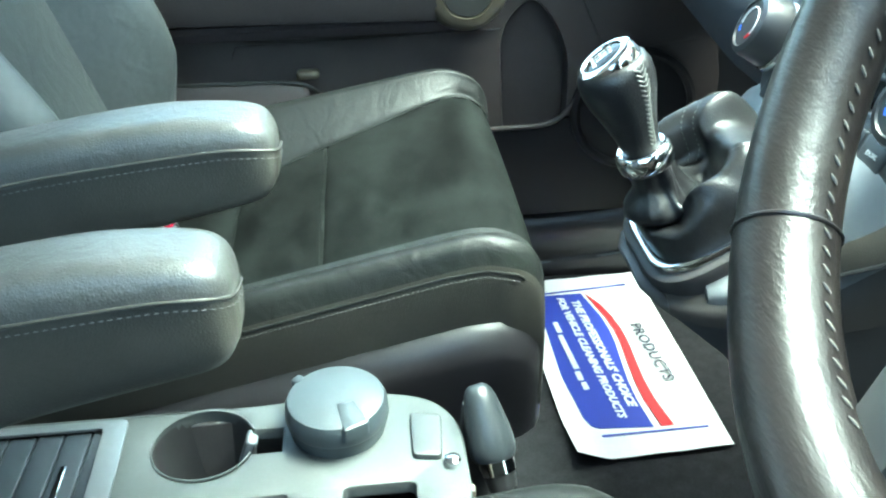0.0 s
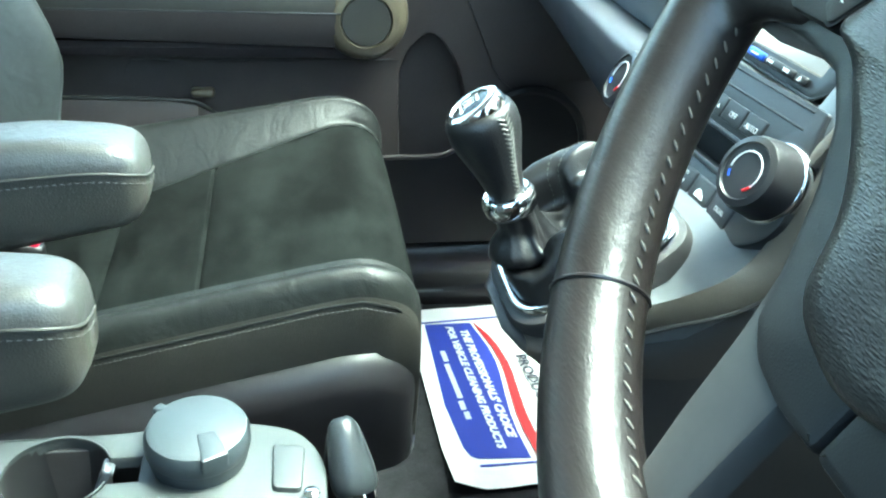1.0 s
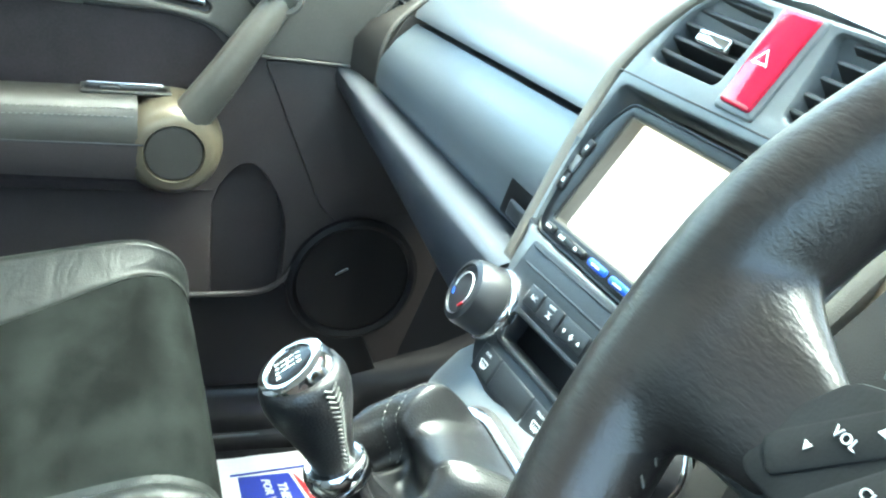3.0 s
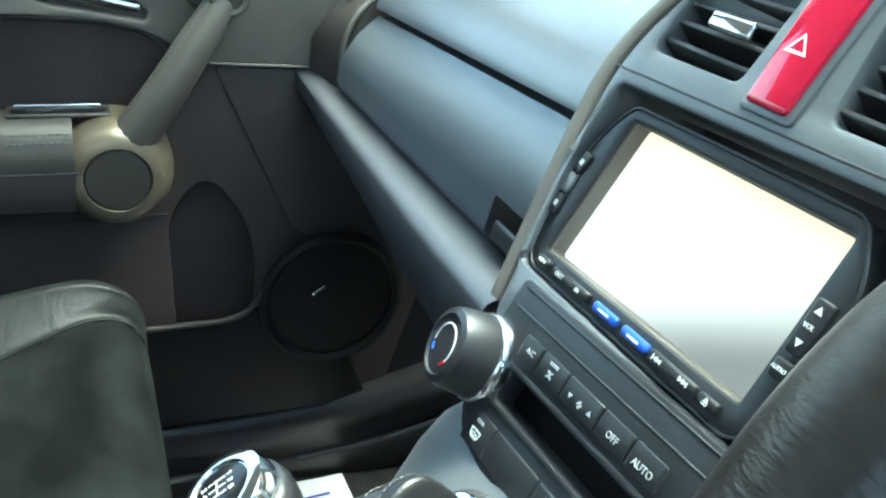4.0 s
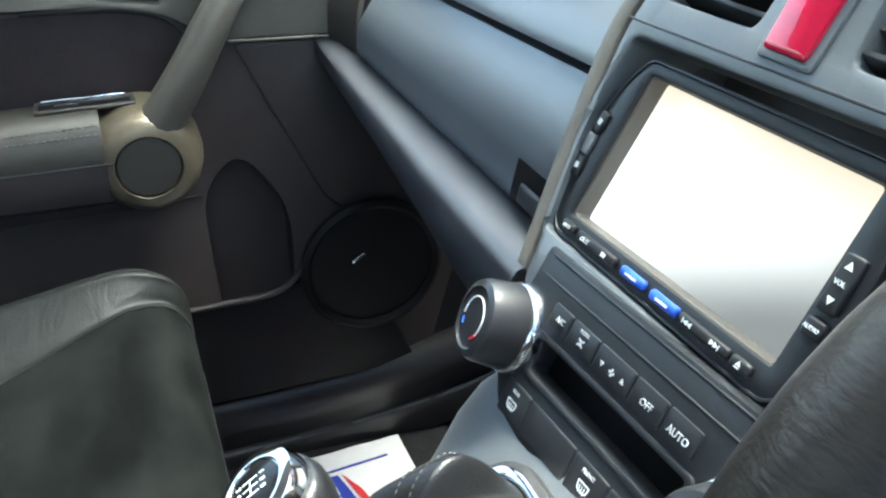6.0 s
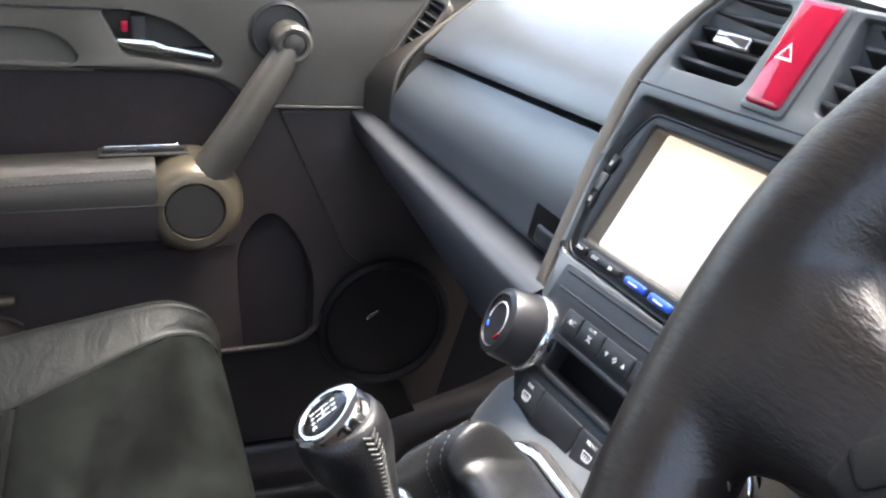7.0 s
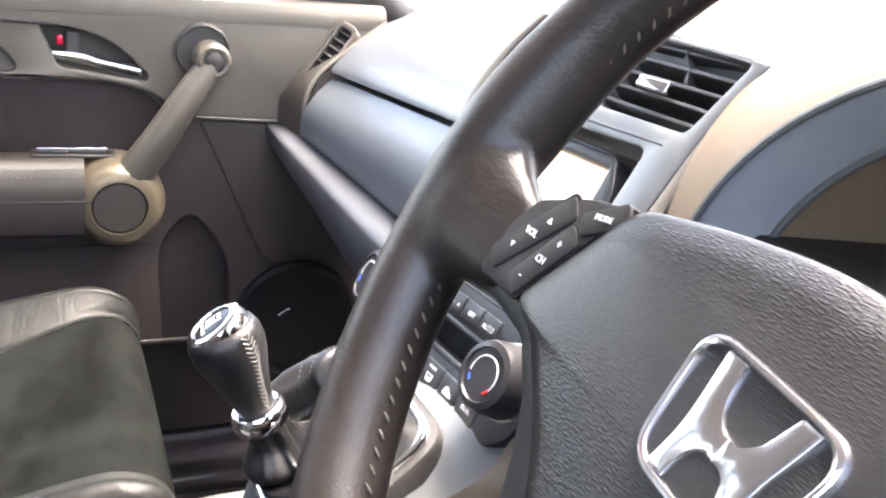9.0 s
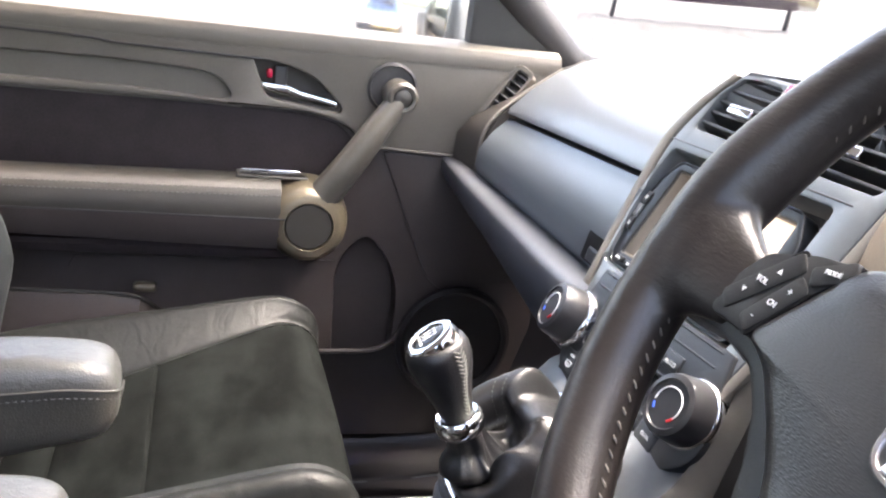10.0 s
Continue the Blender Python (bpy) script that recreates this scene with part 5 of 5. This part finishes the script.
    def back(v, j):
        k = min(1, v / 0.6)
        hw = 0.27 - 0.03 * k
        inner = 0.15 + 0.02 * k
        pts = [(-hw + 0.01, -0.10), (-hw - 0.005, -0.03), (-hw, 0.035), (-hw + 0.03, 0.068), (-hw + 0.065, 0.064), (-inner, 0.004), (-inner + 0.015, 0.004), (-inner * 0.5, 0.006), (0, 0.004),
               (inner * 0.5, 0.006), (inner - 0.015, 0.004), (inner, 0.004), (hw - 0.065, 0.064), (hw - 0.03, 0.068), (hw, 0.035), (hw + 0.005, -0.03), (hw - 0.01, -0.10)]
        u, w = pts[j]
        if j in (2, 3, 4, 12, 13, 14):
            w += 0.040 * math.exp(-((v - 0.16) / 0.15) ** 2) - 0.03 * max(0.0, 1 - v / 0.10)
        tail = max(0, v - 0.52)
        bulge = 0.022 * math.sin(math.pi * max(0.0, min(1.0, v / 0.52)))
        return BK @ Vector(((u + math.copysign(bulge, u) * (abs(u) > 0.16)) * (1 - tail), v, w - tail * 0.5 + 0.02))
    vs = [-0.08, 0.0, 0.08, 0.16, 0.26, 0.36, 0.46, 0.54, 0.60, 0.635]
    for j0, j1 in ((0, 6), (11, 17)):
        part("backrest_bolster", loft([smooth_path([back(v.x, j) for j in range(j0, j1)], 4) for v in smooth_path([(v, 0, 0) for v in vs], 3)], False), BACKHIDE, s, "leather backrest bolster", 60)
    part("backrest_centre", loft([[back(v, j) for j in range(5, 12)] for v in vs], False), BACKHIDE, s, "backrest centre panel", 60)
    part("backrest_shell", loft([[BK @ Vector((u, v, w)) for u, w in ((-0.262, -0.08), (-0.25, -0.12), (0.25, -0.12), (0.262, -0.08))] for v in vs], False), LEATHER, s)
    part("backrest_top", rbox((0.46, 0.06, 0.13), BK @ Matrix.Translation((0, 0.635, -0.045)), 0.028, 4), LEATHER, s)
    part("headrest", rbox((0.27, 0.18, 0.10), BK @ Matrix.Translation((0, 0.79, -0.03)), 0.04, 4), LEATHER, s)
    PLACE = settle((0.266, 0.0037, 0.505), (0.0403, -0.0264, 0.0013), (0.931,) * 3, (-0.11, 0.04, -0.31))
    arm_secs = []
    short = 0.017 if arm_side > 0 else 0.0
    plan = ((-0.26, 0.445, 0.335, 0.026), (-0.20, 0.470, 0.345, 0.030), (-0.08, 0.486, 0.365, 0.033), (0.0, 0.496, 0.380, 0.035), (0.08, 0.508, 0.398, 0.036), (0.14, 0.517, 0.416, 0.037), (0.20, 0.523, 0.430, 0.037), (0.245, 0.522, 0.440, 0.0365), (0.270, 0.519, 0.446, 0.035), (0.283, 0.513, 0.453, 0.031), (0.290, 0.502, 0.465, 0.023), (0.292, 0.492, 0.476, 0.010))
    if arm_side > 0:
        plan = [(x - short * ease(-0.1, 0.25, x), zt, zb + 0.006, hw) for x, zt, zb, hw in plan]
    tops = smooth_path([(x, zt, zb) for x, zt, zb, hw in plan], 4)
    wides = smooth_path([(x, hw, 0) for x, zt, zb, hw in plan], 4)
    for (x, zt, zb), (_, hw, _) in zip(tops, wides):
        zt, zb = zt - arm_drop, zb - arm_drop - (0.018 if arm_side > 0 else 0)
        ring, h = [], (zt - zb) / 2
        for i in range(48):
            a = 2 * math.pi * i / 48
            c, sn = math.cos(a), math.sin(a)
            ring.append((x, arm_y + hw * math.copysign(abs(c) ** 0.45, c), zb + h + h * math.copysign(abs(sn) ** 0.55, sn)))
        arm_secs.append(ring)
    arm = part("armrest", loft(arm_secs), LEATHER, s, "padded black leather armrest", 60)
    # skin over the lower sides, its darker olive standing in for their shade
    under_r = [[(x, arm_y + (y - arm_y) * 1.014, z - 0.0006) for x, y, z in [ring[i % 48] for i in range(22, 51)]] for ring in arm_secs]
    part("side_cover", loft([[(x + 0.0006 * (k > len(under_r) - 6), y, z) for x, y, z in r] for k, r in enumerate(under_r)], False), ARMSIDE, arm, "leather sides, coloured darker and warmer for shade", 60)
    sgn = -1
    pp = smooth_path([(x - short * ease(-0.1, 0.25, x), arm_y + sgn * y, z - arm_drop) for x, y, z in ((-0.20, 0.0315, 0.436), (-0.08, 0.0340, 0.455), (0.0, 0.0358, 0.466), (0.08, 0.0370, 0.482), (0.14, 0.0378, 0.490), (0.21, 0.0374, 0.497), (0.25, 0.0372, 0.500), (0.272, 0.0350, 0.4985), (0.285, 0.0290, 0.495), (0.2915, 0.020, 0.491), (0.2935, 0.006, 0.487), (0.2935, -0.010, 0.485))], 5)
    part("piping", tube(pp, 0.0013, 8), ARMSIDE, arm)
    part("stitching", stitches([p + Vector((0, -0.0006, -0.007)) for p in pp], 0.0034, 0.0024, 0.0005), STITCH, arm, "pale stitching")
    return s


seat("passenger_seat", 0.395, "black leather and suede front passenger seat", -1, 0.068, 0.0)
seat("driver_seat", -0.425, "black leather and suede driver seat", 1, -0.125, 0.014, -0.045)

# ---- console between the seats ----
PLACE = settle((0.376, -0.0464, 0.2792), (0.0271, -0.0433, 0.0185), (0.929,) * 3, (-0.06, 0.12, -0.17))
tun = thing("console_tray", (0.2, -0.04, FLOOR_Z), "grey plastic console tray between the seats", "console")
CZ = 0.27
tray_out = fillet([(-0.30, 0.012), (0.26, 0.010), (0.36, 0.018), (0.415, 0.002), (0.437, -0.035), (0.437, -0.125), (0.415, -0.150), (-0.30, -0.150)], [0.01, 0.01, 0.04, 0.04, 0.03, 0.03, 0.03, 0.01])
keyhole = []
for i in range(41):
    a = radians(20 + 320 * i / 40)
    keyhole.append((0.217 + 0.043 * math.cos(a), -0.036 + 0.042 * math.sin(a)))
keyhole += [(0.283, -0.050), (0.283, -0.022)]
bin_h = fillet([(0.335, -0.098), (0.392, -0.098), (0.392, -0.140), (0.335, -0.140)], 0.006)
tray_h = fillet([(0.17, -0.105), (0.290, -0.100), (0.290, -0.140), (0.17, -0.140)], 0.004)
shut_h = fillet([(-0.28, 0.000), (0.135, 0.000), (0.140, -0.140), (-0.28, -0.140)], 0.006)
part("tray_top", plate(tray_out, 0.012, Matrix.Translation((0, 0, CZ)), [keyhole, bin_h, tray_h, shut_h], 0.0035), TRAY, tun, "satin grey tray top")
for y0, y1 in ((0.002, 0.010), (-0.148, -0.140)):
    part("tray_side", span((-0.30, y0, FLOOR_Z - 0.05), (0.415, y1, CZ - 0.011), 0.002), DARK, tun)
part("tray_front", span((0.405, -0.140, FLOOR_Z - 0.05), (0.415, 0.002, CZ - 0.011), 0.002), DARK, tun)
part("cup_well", loft([[(0.217 + r * math.cos(2 * math.pi * i / 36), -0.036 + r * math.sin(2 * math.pi * i / 36), CZ + h) for i in range(36)] for r, h in ((0.0425, -0.004), (0.0405, -0.07), (0.036, -0.078), (0.0001, -0.079))], True, False), BLACK, tun, "deep black cup well")
part("cup_tongue", rbox((0.010, 0.018, 0.040), Matrix.Translation((0.250, -0.024, CZ - 0.024)) @ pose(0, 0, 0, 0, 20, 0), 0.003), GREYSATIN, tun)
part("tray_floor", span((-0.29, -0.139, 0.10), (0.404, 0.001, 0.11), 0.002), BLACK, tun)
part("cup_rim", tube([(x, y, CZ + 0.0008) for x, y in keyhole[:41]], 0.0009, 6), TRAY, tun)
shutter = part("shutter", span((-0.28, -0.138, CZ - 0.0105), (0.14, -0.002, CZ - 0.0085), 0), SHUTTER, tun, "ribbed black roller shutter")
for i in range(18):
    part("slat", rbox((0.022, 0.136, 0.004), Matrix.Translation((-0.27 + 0.0235 * i, -0.070, CZ - 0.006)), 0.0015), SHUTTER, shutter)
part("shutter_grip", rbox((0.006, 0.075, 0.004), Matrix.Translation((0.105, -0.085, CZ - 0.001)), 0.0015), CHROME, tun)
part("shutter_frame", plate(fillet([(-0.29, 0.004), (0.148, 0.004), (0.152, -0.144), (-0.29, -0.144)], 0.008), 0.003, Matrix.Translation((0, 0, CZ + 0.002)), [fillet([(-0.275, -0.006), (0.128, -0.006), (0.132, -0.136), (-0.275, -0.136)], 0.005)], 0.001), DASH, tun)
part("coin_slot", plate(fillet([(0.393, -0.020), (0.420, -0.026), (0.416, -0.078), (0.392, -0.074)], 0.006), 0.008, Matrix.Translation((0, 0, CZ + 0.0055)), bevel=0.0025), TRAY, tun)
part("trim_screw", revolve([(0.007, -0.002), (0.007, 0.003), (0.004, 0.005), (0.0, 0.005)], Matrix.Translation((0.424, -0.082, CZ + 0.002)), 12), CHROME, tun)
part("bin_floor", span((0.30, -0.142, CZ - 0.045), (0.40, -0.095, CZ - 0.04), 0.001), GREYSATIN, tun)

ash = thing("ashtray_cup", (0.331, -0.026, CZ - 0.05), "round grey plastic lidded ashtray in the cup holder", "ashtray")
AM = Matrix.Translation((0.331, -0.026, CZ))
part("bowl", revolve([(0.034, -0.05), (0.040, 0.0), (0.0425, 0.010), (0.0425, 0.013)], AM), ASH, ash)
part("lid", revolve([(0.0425, 0.013), (0.0440, 0.016), (0.0435, 0.027), (0.0410, 0.0325), (0.036, 0.0345), (0.0, 0.0365)], AM), ASH, ash, "domed grey lid")
tab = fillet([(0.012, -0.006), (0.0445, -0.016), (0.0455, 0.008), (0.016, 0.009)], 0.003)
part("thumb_tab", plate(tab, 0.014, AM @ pose(0, 0, 0, 0, 0, -62) @ Matrix.Translation((0, 0, 0.0385)) @ pose(0, 0, 0, 0, 5, 0), bevel=0.003), ASH, ash)
part("hinge", rbox((0.020, 0.012, 0.010), AM @ pose(0, 0, 0, 0, 0, 140) @ Matrix.Translation((0.038, 0, 0.029)), 0.004), ASH, ash)

hb = thing("handbrake", (0.46, -0.05, 0.10), "black handbrake lever with chrome button", "handbrake")
hp = [Vector((0.450, -0.024, 0.302)), Vector((0.4535, -0.034, 0.290)), Vector((0.457, -0.044, 0.274)), Vector((0.460, -0.053, 0.260)), Vector((0.462, -0.060, 0.249))]
part("grip", tube(smooth_path(hp, 4), [0.006, 0.010, 0.0125] + [0.0140 + 0.0065 * math.sin(0.16 * i) for i in range(11)] + [0.0200, 0.0190, 0.0175], 16), HANDLE, hb, "grey ribbed grip")
part("collar", tube([hp[-1] + Vector((0.0, 0.002, 0.003)), hp[-1] + Vector((0.003, -0.006, -0.010))], [0.0165, 0.0150], 16), CHROME, hb)
part("button", tube([hp[-1] + Vector((0.003, -0.006, -0.010)), hp[-1] + Vector((0.006, -0.013, -0.022)), hp[-1] + Vector((0.007, -0.015, -0.026))], [0.0140, 0.0125, 0.005], 16), BLACK, hb)
part("arm", tube([Vector((0.452, -0.030, 0.285)), Vector((0.44, -0.02, 0.05))], [0.014, 0.02], 12), BLACK, hb)
part("link_plate", span((0.40, -0.110, 0.20), (0.44, -0.100, 0.265), 0.003), TAUPE, hb)

PLACE = settle((0.54, 0.292, 0.279), (-0.0005, -0.0375, 0.0416), (0.897,) * 3)
buckle = thing("belt_buckle", (0.17, 0.105, 0.10), "black seat belt buckle with red button beside the passenger seat", "belt buckle")
part("stalk", tube([(0.14, 0.150, 0.06), (0.145, 0.135, 0.20), (0.150, 0.110, 0.305)], 0.010, 10), BLACK, buckle)
part("housing", rbox((0.060, 0.020, 0.085), Matrix.Translation((0.154, 0.108, 0.330)) @ pose(0, 0, 0, 0, 18, 0), 0.007), BLACK, buckle)
part("release_button", rbox((0.044, 0.013, 0.012), Matrix.Translation((0.168, 0.108, 0.368)) @ pose(0, 0, 0, 0, 18, 0), 0.004), RED, buckle, "red release button")

# ---- paper mat ----
PLACE = settle((0.69, 0.303, 0), (-0.006, -0.010, 0), (0.84, 0.945, 1))
mat_o = thing("paper_mat", (0.76, 0.45, FLOOR_Z + 0.006), "white printed paper mat with blue and red panel in footwell", "paper mat")
PZ = FLOOR_Z + 0.008


def sheet(pts, z, mat, name, label=""):
    return part(name, plate(pts, 0.0008, Matrix.Translation((0, 0, z))), mat, mat_o, label)


rings = []
for j in range(21):
    b_ = j / 20
    top_r, low_r = [], []
    for i in range(15):
        a_ = i / 14
        curl = 0.022 * max(0, 1 - a_ * 5) * max(0, 1 - b_ * 5) + 0.0012 * math.sin(9 * a_ + 5 * b_) ** 2
        p = (0.645 + 0.262 * a_ - 0.012 * b_, 0.236 + 0.466 * b_ + 0.010 * a_)
        top_r.append((*p, PZ + curl))
        low_r.append((*p, PZ + curl - 0.0008))
    rings.append(top_r + low_r[::-1])
part("sheet", loft(rings), PAPER, mat_o, "white paper sheet")
arc_r = [(0.769, 0.652), (0.785, 0.613), (0.797, 0.575), (0.804, 0.535), (0.806, 0.500), (0.804, 0.450), (0.803, 0.400), (0.806, 0.355), (0.813, 0.317), (0.818, 0.294)]
blue = [(0.668, 0.652), (0.762, 0.652)] + [(x - 0.010 - 0.002 * i, y) for i, (x, y) in list(enumerate(arc_r))[1:]] + [(0.70, 0.300), (0.688, 0.306), (0.680, 0.325), (0.667, 0.426)]
sheet(blue, PZ + 0.0022, BLUEPRINT, "blue_panel", "blue printed panel")
red = [(x + 0.007 * min(1, i), y) for i, (x, y) in enumerate(arc_r)] + [(x - 0.004 * min(1, i) - 0.0012 * i, y) for i, (x, y) in list(enumerate(arc_r))[::-1]]
sheet(red, PZ + 0.0026, REDLIGHT, "red_stripe", "red curved stripe")
sheet([(0.655, 0.655), (0.86, 0.668), (0.86, 0.672), (0.655, 0.659)], PZ + 0.0022, BLUEPRINT, "blue_rule")
sheet([(0.70, 0.282), (0.88, 0.284), (0.88, 0.287), (0.70, 0.286)], PZ + 0.0022, BLUEPRINT, "blue_rule")


def printed(text, x, y, size, z=PZ + 0.0040, slant=0.25):
    return writing(text, size, Matrix.Translation((x, y, z)) @ pose(0, 0, 0, 0, 0, -84.8), 0.0002, 0.05 if slant else 0.02, slant)


part("slogan", printed("THE PROFESSIONALS' CHOICE", 0.7555, 0.485, 0.0212), WHITE, mat_o, "white printed words")
part("slogan", printed("FOR VEHICLE CLEANING PRODUCTS", 0.7295, 0.479, 0.0195), WHITE, mat_o, "white printed words")
part("web_line", merge(*[rbox((0.010, l, 0.0004), Matrix.Translation((0.690 + 0.004 * i, y, PZ + 0.0034)) @ pose(0, 0, 0, 0, 0, 5.2), 0) for i, (y, l) in enumerate(((0.553, 0.030), (0.485, 0.092), (0.421, 0.022), (0.396, 0.018)))]), WHITE, mat_o)
part("dark_word", printed("PRODUCTS", 0.846, 0.470, 0.030, slant=0.0), PRINT, mat_o, "dark printed word")

# ---- shell of the car ----
PLACE = Matrix()
roof = loft([[(x, -0.62, 1.10), (x, -0.55, 1.15), (x, 0.0, 1.17), (x, 0.55, 1.15), (x, 0.62, 1.10), (x, 0.62, 1.14), (x, 0.0, 1.21), (x, -0.62, 1.14)] for x in (-1.8, -1.0, 0.0, 0.55)])
solo("ceiling", roof, HEADLINER, "light grey car roof lining", "ceiling", "structure")
# closed door added out of view to hold back light from the driver's side
solo("wall_driver_blocker", span((-0.36, -0.80, -0.12), (1.0, -0.75, 0.72), 0.01), DOORLOW, "added driver door wall, out of view, blocking side light", "wall", "structure")
for sg in (-1, 1):
    part_a = tube([(1.10, sg * 0.775, 0.64), (0.98, sg * 0.765, 0.72), (0.84, sg * 0.745, 0.84), (0.48, sg * 0.65, 1.13)], [0.035, 0.033, 0.033, 0.04], 12)
    solo("pillar_front_%d" % (1 if sg < 0 else 2), part_a, DARK, "dark windscreen pillar", "pillar", "structure")
    part_b = loft([[(x0 - 0.08, sg * y, z), (x0 + 0.06, sg * y, z), (x0 + 0.06, sg * (y + 0.05), z), (x0 - 0.08, sg * (y + 0.05), z)] for x0, y, z in ((-0.30, 0.74, -0.1), (-0.32, 0.74, 0.70), (-0.42, 0.62, 1.13))])
    solo("pillar_middle_%d" % (1 if sg < 0 else 2), part_b, DARK, "dark door pillar behind the front seat", "pillar", "structure")
    solo("wall_rear_%d" % (1 if sg < 0 else 2), span((-1.8, sg * 0.75 - 0.025, -0.12), (-0.36, sg * 0.75 + 0.025, 0.72), 0.01), DARK, "dark rear door trim", "wall", "structure")
solo("wall_back", span((-1.85, -0.76, -0.12), (-1.78, 0.76, 0.72), 0.01), DARK, "dark tailgate trim", "wall", "structure")
bench = thing("rear_seat", (-1.0, 0, FLOOR_Z), "black leather rear bench seat", "car seat")
part("cushion", span((-1.25, -0.62, FLOOR_Z), (-0.75, 0.62, 0.30), 0.05, 4), LEATHER, bench)
part("backrest", rbox((0.16, 1.24, 0.62), Matrix.Translation((-1.32, 0, 0.52)) @ pose(0, 0, 0, 0, -18, 0), 0.05, 4), LEATHER, bench)
ws_rows = []
for k in range(9):
    t_ = k / 8
    ws_rows.append([((1.30 - 0.28 * q * q) * (1 - t_) + (0.50 - 0.05 * q * q) * t_ + 0.10 * math.sin(math.pi * t_) * 0.5, (0.77 * (1 - t_) + 0.63 * t_) * q, 0.69 * (1 - t_) + 1.15 * t_) for q in [-1 + i / 6 for i in range(13)]])
ws = loft(ws_rows, False)
bmesh.ops.solidify(ws, geom=ws.faces[:], thickness=0.005)
w1 = solo("window_1", ws, GLASS, "clear curved windscreen glass", "windscreen", "structure")
w1.visible_shadow = False
bon = loft([[(1.30, y, 0.66 + 0.03 * math.cos(y * 2)), (1.8, y, 0.60 + 0.04 * math.cos(y * 2)), (2.25, y, 0.47 + 0.04 * math.cos(y * 2)), (2.35, y, 0.30), (2.35, y, -0.2), (1.3, y, -0.2)] for y in (-0.85, -0.5, 0, 0.5, 0.85)])
solo("bonnet", bon, PAINT, "silver-grey car bonnet", "bonnet", "structure")

# ---- outside ----
gnd = plate([(-400, -400), (400, -400), (400, 400), (-400, 400)], 0.2, Matrix.Translation((0, 0, -0.52)))
solo("ground", gnd, ASPHALT, "pale grey asphalt forecourt", "ground", "structure")
mir = thing("door_mirror", (0.80, 0.93, 0.74), "black door mirror outside the passenger window", "mirror")
part("housing", rbox((0.10, 0.235, 0.165), Matrix.Translation((0.775, 1.000, 0.742)) @ pose(0, 0, 0, 0, 0, 37), 0.035, 4), PAINT, mir)
part("mirror_glass", rbox((0.004, 0.225, 0.150), Matrix.Translation((0.730, 0.967, 0.744)) @ pose(0, 0, 0, 0, 0, 37), 0.002), CHROME, mir, "mirror glass")
part("foot", span((0.80, 0.77, 0.685), (0.88, 0.95, 0.715), 0.01), BLACK, mir)
sg_ = thing("sign_board", (10.1, 16.6, -0.52), "purple sign board on posts", "sign")
part("board", rbox((4.4, 0.08, 1.0), Matrix.Translation((10.1, 16.6, 0.36)) @ pose(0, 0, 0, 0, 0, -30), 0.01), PURPLE, sg_)
for d in (-1.0, 1.0):
    part("post", tube([(10.12 + 1.5 * d, 16.7 - 0.87 * d, -0.52), (10.12 + 1.5 * d, 16.7 - 0.87 * d, 0.7)], 0.05, 8), BLACK, sg_)

kerb = thing("yellow_kerb", (-3.4, 1.6, -0.52), "yellow painted parking kerb slab behind the car", "kerb")
part("slab", rbox((1.7, 1.5, 0.10), Matrix.Translation((-3.4, 1.75, -0.47)), 0.03), YELLOW, kerb)
van = thing("parked_car", (-6.70, 2.2, -0.52), "dark blue parked hatchback standing on the forecourt", "car")


def car_row(y, k):
    """A lengthwise section of the parked car at y; k narrows it towards the sides."""
    return [(-8.70, y, -0.25), (-8.75, y, 0.15), (-8.60, y, 0.40), (-8.30, y, 0.45 + 0.45 * k), (-6.80, y, 0.50 + 0.48 * k), (-6.00, y, 0.42), (-4.90, y, 0.28), (-4.70, y, 0.0), (-4.75, y, -0.27)]


body = part("body", loft([car_row(y, k) for y, k in ((1.30, 0.0), (1.34, 0.10), (1.55, 0.95), (2.2, 1.0), (2.85, 0.95), (3.06, 0.10), (3.10, 0.0))]), NAVY, van, "dark blue bodywork", 30)
part("windscreen", loft([[(-6.10, y, 0.47), (-6.72, y, 0.94), (-6.76, y, 0.92), (-6.14, y, 0.45)] for y in (1.62, 2.2, 2.78)]), DARKGLASS, van)
for y in (1.32, 3.08):
    for x in (-8.0, -5.5):
        wheel_p = part("wheel", revolve([(0.30, -0.10), (0.31, -0.06), (0.31, 0.06), (0.30, 0.10), (0.20, 0.105)], Matrix.Translation((x, y, -0.21)) @ pose(0, 0, 0, 90, 0, 0), 24), RUBBER, van)
        part("hub_cap", revolve([(0.19, -0.108), (0.19, 0.108), (0.0, 0.115)], Matrix.Translation((x, y, -0.21)) @ pose(0, 0, 0, 90, 0, 0), 16), SILVER, wheel_p)
for y in (1.62, 2.78):
    part("headlight", rbox((0.06, 0.34, 0.14), Matrix.Translation((-4.76, y, 0.10)), 0.03), CHROME, van)
